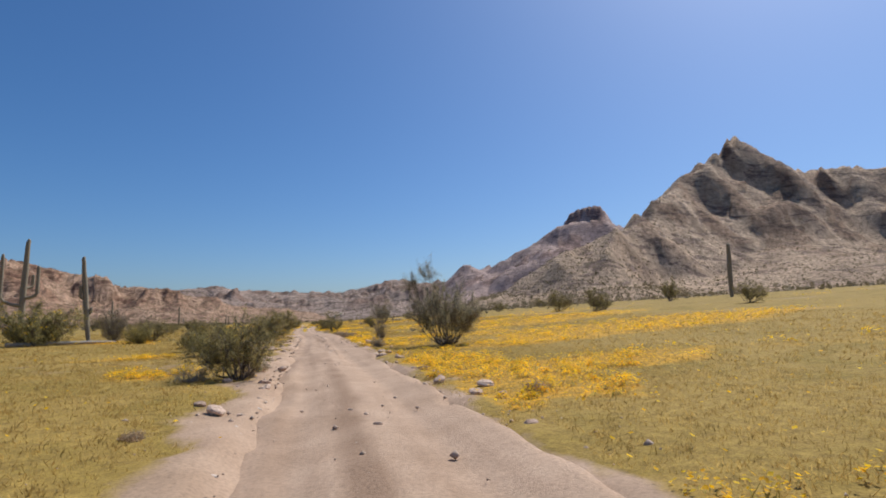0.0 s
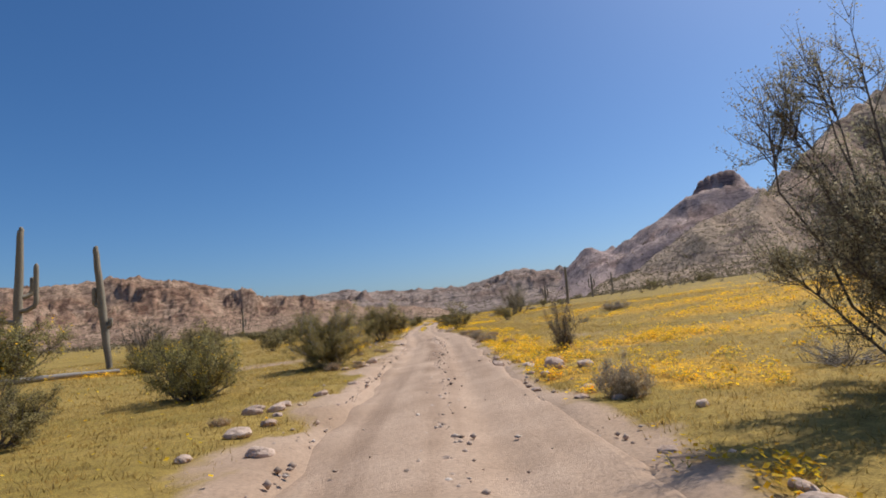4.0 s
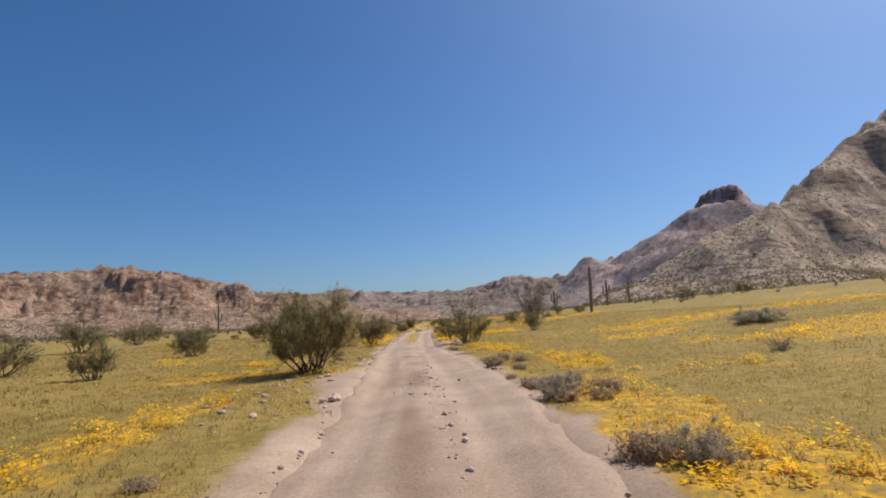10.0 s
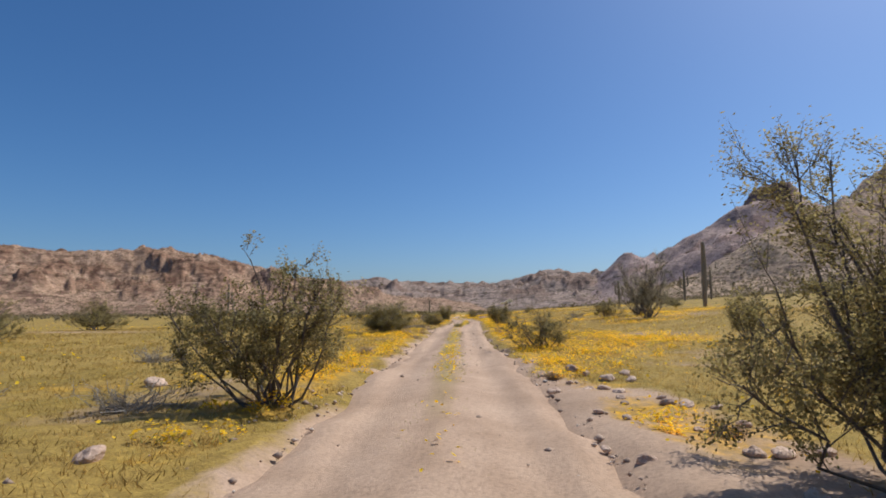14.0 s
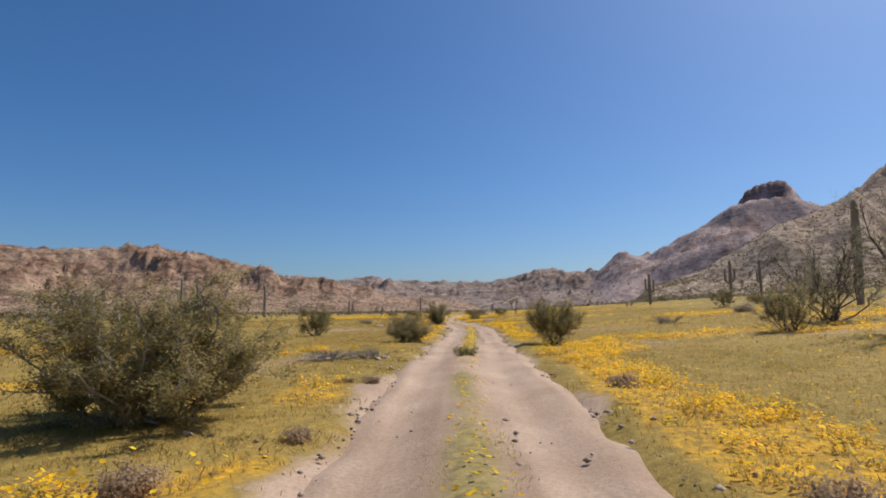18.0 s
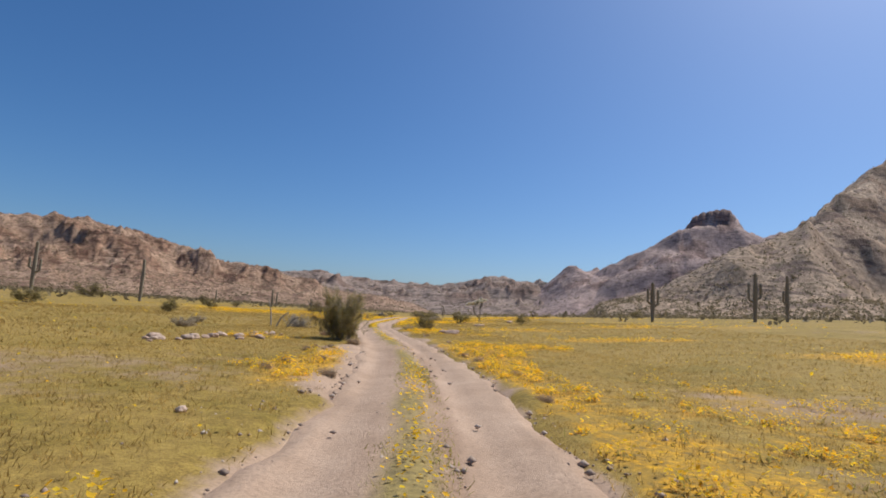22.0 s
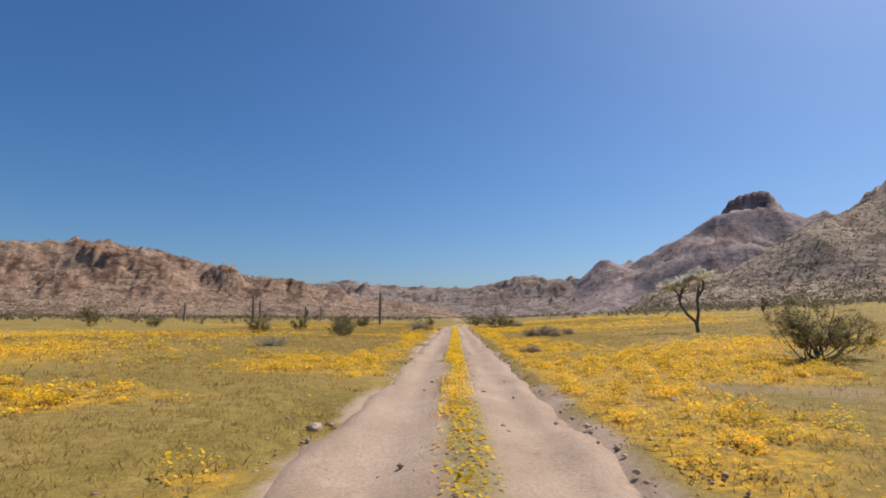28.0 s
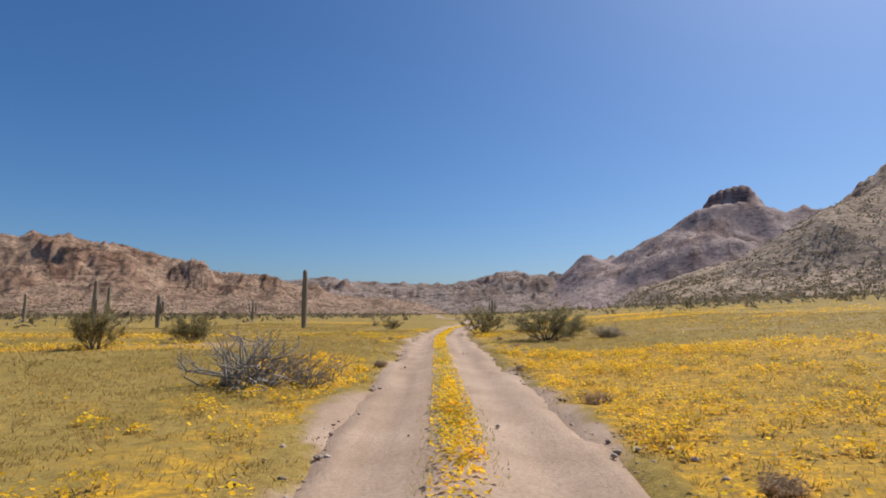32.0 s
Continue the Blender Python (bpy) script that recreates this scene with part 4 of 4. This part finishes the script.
# ---- stones, logs ----
def stone_mesh(seed):
    bm = bmesh.new()
    bmesh.ops.create_icosphere(bm, subdivisions=3, radius=0.5)
    r = random.Random(seed)
    off = Vector((r.uniform(0, 50), r.uniform(0, 50), 0))
    for v in bm.verts:
        n = noise.noise(v.co * 1.8 + off) * 0.35 + noise.noise(v.co * 4 + off) * 0.16 + noise.noise(v.co * 9 + off) * 0.07
        v.co *= 1 + n
        v.co.z *= 0.62
        v.co.x *= 1.15
    me = bpy.data.meshes.new("stone")
    bm.to_mesh(me)
    bm.free()
    me.materials.append(MAT_STONE)
    return me


STONES = [stone_mesh(s) for s in range(6)]


def stone(x, y, size, tall=1.0, label="weathered tan stone lying on the sand"):
    ob = new("stone", STONES[rng.randrange(6)])
    ob.matrix_world = Matrix.LocRotScale((x, y, spot(x, y) + size * 0.12 * tall), Euler((rng.uniform(-0.2, 0.2), rng.uniform(-0.2, 0.2), rng.uniform(0, 6.28))), (size, size * rng.uniform(0.7, 1.1), size * tall))
    return tagged(ob, label, "stone", "stones along the track")


for x, y, s in [(2.9, 30.9, 0.55), (3.5, 30.6, 0.32), (2.5, 31.6, 0.3), (3.3, 32.2, 0.25), (2.6, 30.0, 0.2), (-1.6, 37.3, 0.34), (-1.9, 37.0, 0.22), (-2.3, 28.2, 0.3), (-2.0, 28.9, 0.2), (3.2, 10.2, 0.28), (2.6, 11.6, 0.3),
                (2.8, 18.5, 0.3), (2.4, 20.1, 0.36), (2.3, 21.4, 0.25), (2.7, 22.6, 0.3), (-5.8, 72.9, 0.34), (1.5, 73.5, 0.25), (1.2, 75.0, 0.3), (-1.9, 26.5, 0.28), (-1.75, 27.2, 0.2), (-2.0, 28.4, 0.26),
                (-1.8, 27.8, 0.18), (-4.3, 103.9, 0.24), (-3.9, 103.5, 0.2), (-5.2, 103.4, 0.22), (-4.7, 104.2, 0.18)]:
    stone(x, y, s)
for i in range(26):
    u = rng.random()
    stone(-8.8 + 2.4 * u + rng.gauss(0, 0.35), 132.5 + 7.5 * u + rng.gauss(0, 0.6), rng.uniform(0.14, 0.4), label="pale pinkish boulder in a loose row on the flower flat")
for i in range(70):
    y = rng.uniform(0, 250)
    side = rng.choice((-1, 1))
    stone(float(track_x(y)) + side * rng.uniform(1.75, 3.2), y, rng.uniform(0.08, 0.24))
for i in range(46):
    y = rng.choice((rng.uniform(43, 57), rng.uniform(6, 64)))
    stone(float(track_x(y)) - 0.1 + rng.gauss(0, 0.16), y, rng.uniform(0.05, 0.13), label="small pinkish stone between the wheel ruts")
for i in range(60):
    y = rng.uniform(46, 60)
    stone(float(track_x(y)) - rng.uniform(1.5, 4.2), y, rng.uniform(0.05, 0.15), label="small pale stone on the bare shoulder")
for i in range(40):
    y = rng.uniform(66, 75)
    stone(float(track_x(y)) + rng.uniform(1.4, 3.2), y, rng.uniform(0.06, 0.2), label="small pale stone on the bare shoulder")
for i in range(40):
    y = rng.uniform(8, 36)
    stone(float(track_x(y)) + rng.choice((-1, 1)) * rng.uniform(1.5, 2.6), y, rng.uniform(0.07, 0.28), label="pinkish stone on the stony edge of the track")
stone(1.35, 153.9, 1.0, 0.6, "long low pink boulder with a flat back")
stone(0.8, 154.0, 0.42, 1.3, "dark upright stone leaning on a low boulder")
stone(-0.3, 155.8, 0.5, 0.5)
stone(5.4, 170.7, 0.8, 0.6, "long low pink boulder with a flat back")
stone(4.9, 170.5, 0.36, 1.2, "dark upright stone leaning on a low boulder")
stone(11.4, 188.3, 0.85, 0.7, "brown rounded boulder among the flowers")


def log(points, radius, label):
    v, f = [], []
    p = [(x, y, spot(x, y) + z) for x, y, z in points]
    n = len(p)
    tube(p, [radius * (1 - 0.4 * i / (n - 1)) for i in range(n)], 8, v, f)
    tagged(new("log", mesh_from("log", v[0], f[0], MAT_DEAD, True)), label, "log")


log([(23.2, 239.2, 0.0), (23.5, 239.2, 0.25), (23.9, 239.1, 0.7), (24.5, 239.0, 1.1)], 0.09, "dark dry saguaro limb arching out of the flowers")
log([(-19.5, 41.5, 0.12), (-17.5, 42.6, 0.14), (-15.6, 44.0, 0.16), (-14.3, 45.4, 0.13)], 0.16, "bleached fallen saguaro trunk among the flowers")
log([(-8.9, 149.6, 0.0), (-8.7, 149.7, 0.5), (-8.35, 149.9, 0.85)], 0.05, "forked bleached stick standing in the grass")
log([(-8.2, 149.2, 0.0), (-7.9, 149.2, 0.45), (-7.6, 149.3, 0.6)], 0.05, "short bleached stick leaning in the grass")
log([(-9.6, 151.2, 0.0), (-9.7, 151.3, 0.8), (-9.9, 151.3, 1.5)], 0.045, "thin dry stalk standing upright in grass")


# ---- flowers, herbs, pebbles, far scrub ----
nr = np.random.default_rng(12)


def scatter(n, y0, y1, s0, s1, density):
    """Places beside the track, between s0 and s1 metres from its middle, kept where density says so."""
    y = nr.uniform(y0, y1, n)
    s = nr.uniform(s0, s1, n) * nr.choice((-1, 1), n)
    x = track_x(y) + s
    keep = nr.random(n) < density(x, y)
    return x[keep], y[keep]


def flower_heads(x, y, size, high, dome=1.0):
    n = len(x)
    z = land(x, y) + nr.uniform(0.45, 1.0, n) * high * dome
    tilt = nr.normal(0, 0.35, (n, 2))
    k = 4
    a = np.arange(k) * 2 * np.pi / k + nr.uniform(0, 6.28, (n, 1))
    r = size * nr.uniform(0.6, 1.25, (n, 1))
    dx, dy = np.cos(a) * r, np.sin(a) * r
    rim = np.stack([x[:, None] + dx, y[:, None] + dy, z[:, None] + dx * tilt[:, :1] + dy * tilt[:, 1:] + 0.3 * r], 2)
    v = np.concatenate([np.stack([x, y, z], 1)[:, None], rim], 1)
    f = np.stack([np.zeros(k, int), 1 + np.arange(k), 1 + (np.arange(k) + 1) % k], 1)
    return v.reshape(-1, 3), (np.arange(n)[:, None, None] * (k + 1) + f[None]).reshape(-1, 3)


def blades(x, y, high, each, wide):
    n = len(x) * each
    X, Yb = np.repeat(x, each), np.repeat(y, each)
    X, Yb = X + nr.normal(0, 0.08, n), Yb + nr.normal(0, 0.08, n)
    z = land(X, Yb)
    a = nr.uniform(0, 6.28, n)
    h = high * nr.uniform(0.5, 1.3, n)
    lx, ly = nr.normal(0, 0.7, n) * h, nr.normal(0, 0.7, n) * h
    cx, cy = np.cos(a) * wide, np.sin(a) * wide
    v = np.stack([np.stack([X - cx, Yb - cy, z - 0.01], 1), np.stack([X + cx, Yb + cy, z - 0.01], 1), np.stack([X + lx, Yb + ly, z + h], 1)], 1)
    return v.reshape(-1, 3), np.arange(n * 3).reshape(-1, 3)


def joined(parts):
    vs, fs, base = [], [], 0
    for v, f in parts:
        vs.append(v)
        fs.append(f + base)
        base += len(v)
    return np.concatenate(vs), np.concatenate(fs)


def mounds(places, each, spread, size, high):
    """Flower heads gathered in low domed tufts."""
    x, y = places
    n = len(x)
    big = np.repeat(nr.uniform(0.5, 1.4, n), each)
    r, a = np.sqrt(nr.random(n * each)), nr.uniform(0, 6.28, n * each)
    X, Yf = np.repeat(x, each) + np.cos(a) * r * spread * big, np.repeat(y, each) + np.sin(a) * r * spread * big
    return flower_heads(X, Yf, size, high, (1 - 0.75 * r * r) * big)


def patchy(x, y):
    return bloom_at(x, y) ** 1.8 * np.clip(0.7 + 1.0 * fbm(x, y, 1.6, 71, 3), 0, 1)


def strewn(x, y):
    return 0.42 * bloom_at(x, y) + (0.05 + 0.09 * np.exp(-((y - 98) / 26) ** 2) + 0.13 * np.clip((y - 150) / 40, 0, 1)) * np.clip(0.5 + fbm(x, y, 7, 72, 3), 0, 1.3)


near, wide_, far_ = scatter(21000, -4, 262, 1.6, 8, patchy), scatter(36000, -4, 290, 8, 28, patchy), scatter(34000, 10, 330, 28, 95, patchy)
loose, sparse = scatter(90000, -4, 262, 1.6, 9, strewn), scatter(110000, -4, 290, 9, 40, strewn)
ys = nr.uniform(66, 300, 80000)
xs = track_x(ys) - 0.1 + np.clip(nr.normal(0, 0.14, 80000), -0.27, 0.27)
keep = nr.random(80000) < np.clip((ys - 66) / 16, 0, 1) * np.clip(0.45 + 0.35 * np.clip((ys - 155) / 20, 0, 1) + 0.8 * fbm(ys, xs * 3, 5, 88, 3), 0.04, 1)
bloomed = nr.random(80000) < 0.25 + 0.75 * np.clip((ys - 150) / 40, 0, 1)
flowering = xs[keep & bloomed], ys[keep & bloomed]
strip_xy = xs[keep], ys[keep]
petals = joined([mounds(near, 44, 0.22, 0.021, 0.2), mounds(wide_, 17, 0.3, 0.034, 0.24), mounds(far_, 5, 0.5, 0.085, 0.26),
                 flower_heads(*loose, 0.026, 0.15), flower_heads(*sparse, 0.045, 0.18), flower_heads(*flowering, 0.024, 0.13)])
tagged(new("wildflower_heads", mesh_from("wildflowers", *petals, MAT_PETAL)), "drifts of yellow desert poppies in full bloom", "flowers", kind="stuff")
hn, hw = scatter(110000, -4, 255, 1.6, 8, herb_at), scatter(80000, -4, 280, 8, 26, herb_at)
herbs = joined([blades(*hn, 0.055, 6, 0.007), blades(*hw, 0.09, 4, 0.014)])
greens = joined([blades(*near, 0.11, 10, 0.010), blades(*strip_xy, 0.06, 5, 0.008)])
tagged(new("flower_stalks", mesh_from("flower_stalks", *greens, MAT_GREEN)), "green stalks and leaves under the flower tufts", "flowers", kind="stuff")
tagged(new("herb_growth", mesh_from("herbs", *herbs, MAT_HERB)), "thin yellow-green spring herbs and dry grass", "grass", kind="stuff")


def pebbles(n, y0, y1, pick):
    y = nr.uniform(y0, y1, n)
    s = pick(n)
    x = track_x(y) + s
    r = 0.012 + 0.045 * nr.random(n) ** 4
    z = np.where(np.abs(s) < 1.5, 0.015, land(x, y))
    octa = np.array([(1, 0, 0), (0, 1, 0), (-1, 0, 0), (0, -1, 0), (0, 0, 0.7), (0, 0, -0.7)])
    tri = np.array([(0, 1, 4), (1, 2, 4), (2, 3, 4), (3, 0, 4), (1, 0, 5), (2, 1, 5), (3, 2, 5), (0, 3, 5)])
    jit = octa[None] * nr.uniform(0.6, 1.4, (n, 6, 3)) * r[:, None, None]
    v = jit + np.stack([x, y, z], 1)[:, None]
    return v.reshape(-1, 3), (tri[None] + np.arange(n)[:, None, None] * 6).reshape(-1, 3)


grit = joined([pebbles(9000, -4, 250, lambda n: nr.choice((-1, 1), n) * (1.35 + np.abs(nr.normal(0, 0.6, n)))), pebbles(900, -4, 250, lambda n: nr.normal(0, 0.7, n)), pebbles(3600, 22, 200, lambda n: nr.normal(0, 0.17, n))])
tagged(new("gravel", mesh_from("gravel", *grit, MAT_GRIT)), "loose gravel along the edges of the track", "gravel", kind="stuff")


def scrub_mass(x, y, z, size, each):
    n = len(x)
    c = np.stack([x, y, z], 1)
    c = np.repeat(c, each, axis=0)
    s = np.repeat(size, each)[:, None]
    m = len(c)
    c = c + nr.normal(0, 0.33, (m, 3)) * s * (1, 1, 0.6) + (0, 0, 0.35) * s
    d = nr.normal(0, 1, (m, 3))
    d /= np.linalg.norm(d, axis=1, keepdims=True)
    e = np.cross(d, nr.normal(0, 1, (m, 3)))
    e /= np.linalg.norm(e, axis=1, keepdims=True)
    L = s * nr.uniform(0.15, 0.36, (m, 1))
    v = np.stack([c - d * L, c + e * L * 0.5, c + d * L, c - e * L * 0.5], 1).reshape(-1, 3)
    return v, np.arange(m * 4).reshape(-1, 4)


def on_mountain(field, n, low, high, size):
    _, X, Yv, Z, H = field
    i, j = nr.integers(0, X.shape[0] - 1, n * 4), nr.integers(0, X.shape[1] - 1, n * 4)
    u, w = nr.random(n * 4), nr.random(n * 4)
    lerp = lambda A: (A[i, j] * (1 - u) + A[i + 1, j] * u) * (1 - w) + (A[i, j + 1] * (1 - u) + A[i + 1, j + 1] * u) * w
    x, y, z, h = lerp(X), lerp(Yv), lerp(Z), lerp(H)
    k = np.flatnonzero((h > low) & (h < high) & (nr.random(n * 4) < 0.25 + 0.75 * np.exp(-h / 60)))[:n]
    return scrub_mass(x[k], y[k], z[k], size * nr.uniform(0.5, 1.2, len(k)), 6)


fx, fy = nr.uniform(-620, 620, 34000), nr.uniform(-150, 900, 34000)
aside = np.abs(fx - track_x(np.clip(fy, -400, 700)))
k = nr.random(34000) < np.clip((aside - np.where(fy < 265, 30, 6)) / np.where(fy < 265, 110, 45), 0, 1) * (0.65 + 0.5 * fbm(fx, fy, 60, 91, 2))
plain = scrub_mass(fx[k], fy[k], land(fx[k], fy[k]), nr.uniform(0.7, 2.3, k.sum()), 8)
far_scrub = joined([plain, on_mountain(hill, 20000, 1, 330, 3.0), on_mountain(ridge, 26000, 1, 140, 2.8), on_mountain(far_ridge, 8000, 1, 220, 8.0), on_mountain(butte, 8000, 1, 330, 7.0)])
tagged(new("distant_scrub", mesh_from("distant_scrub", *far_scrub, MAT_SCRUB)), "scattered olive scrub on the far flats and hillsides", "shrubs", kind="stuff")
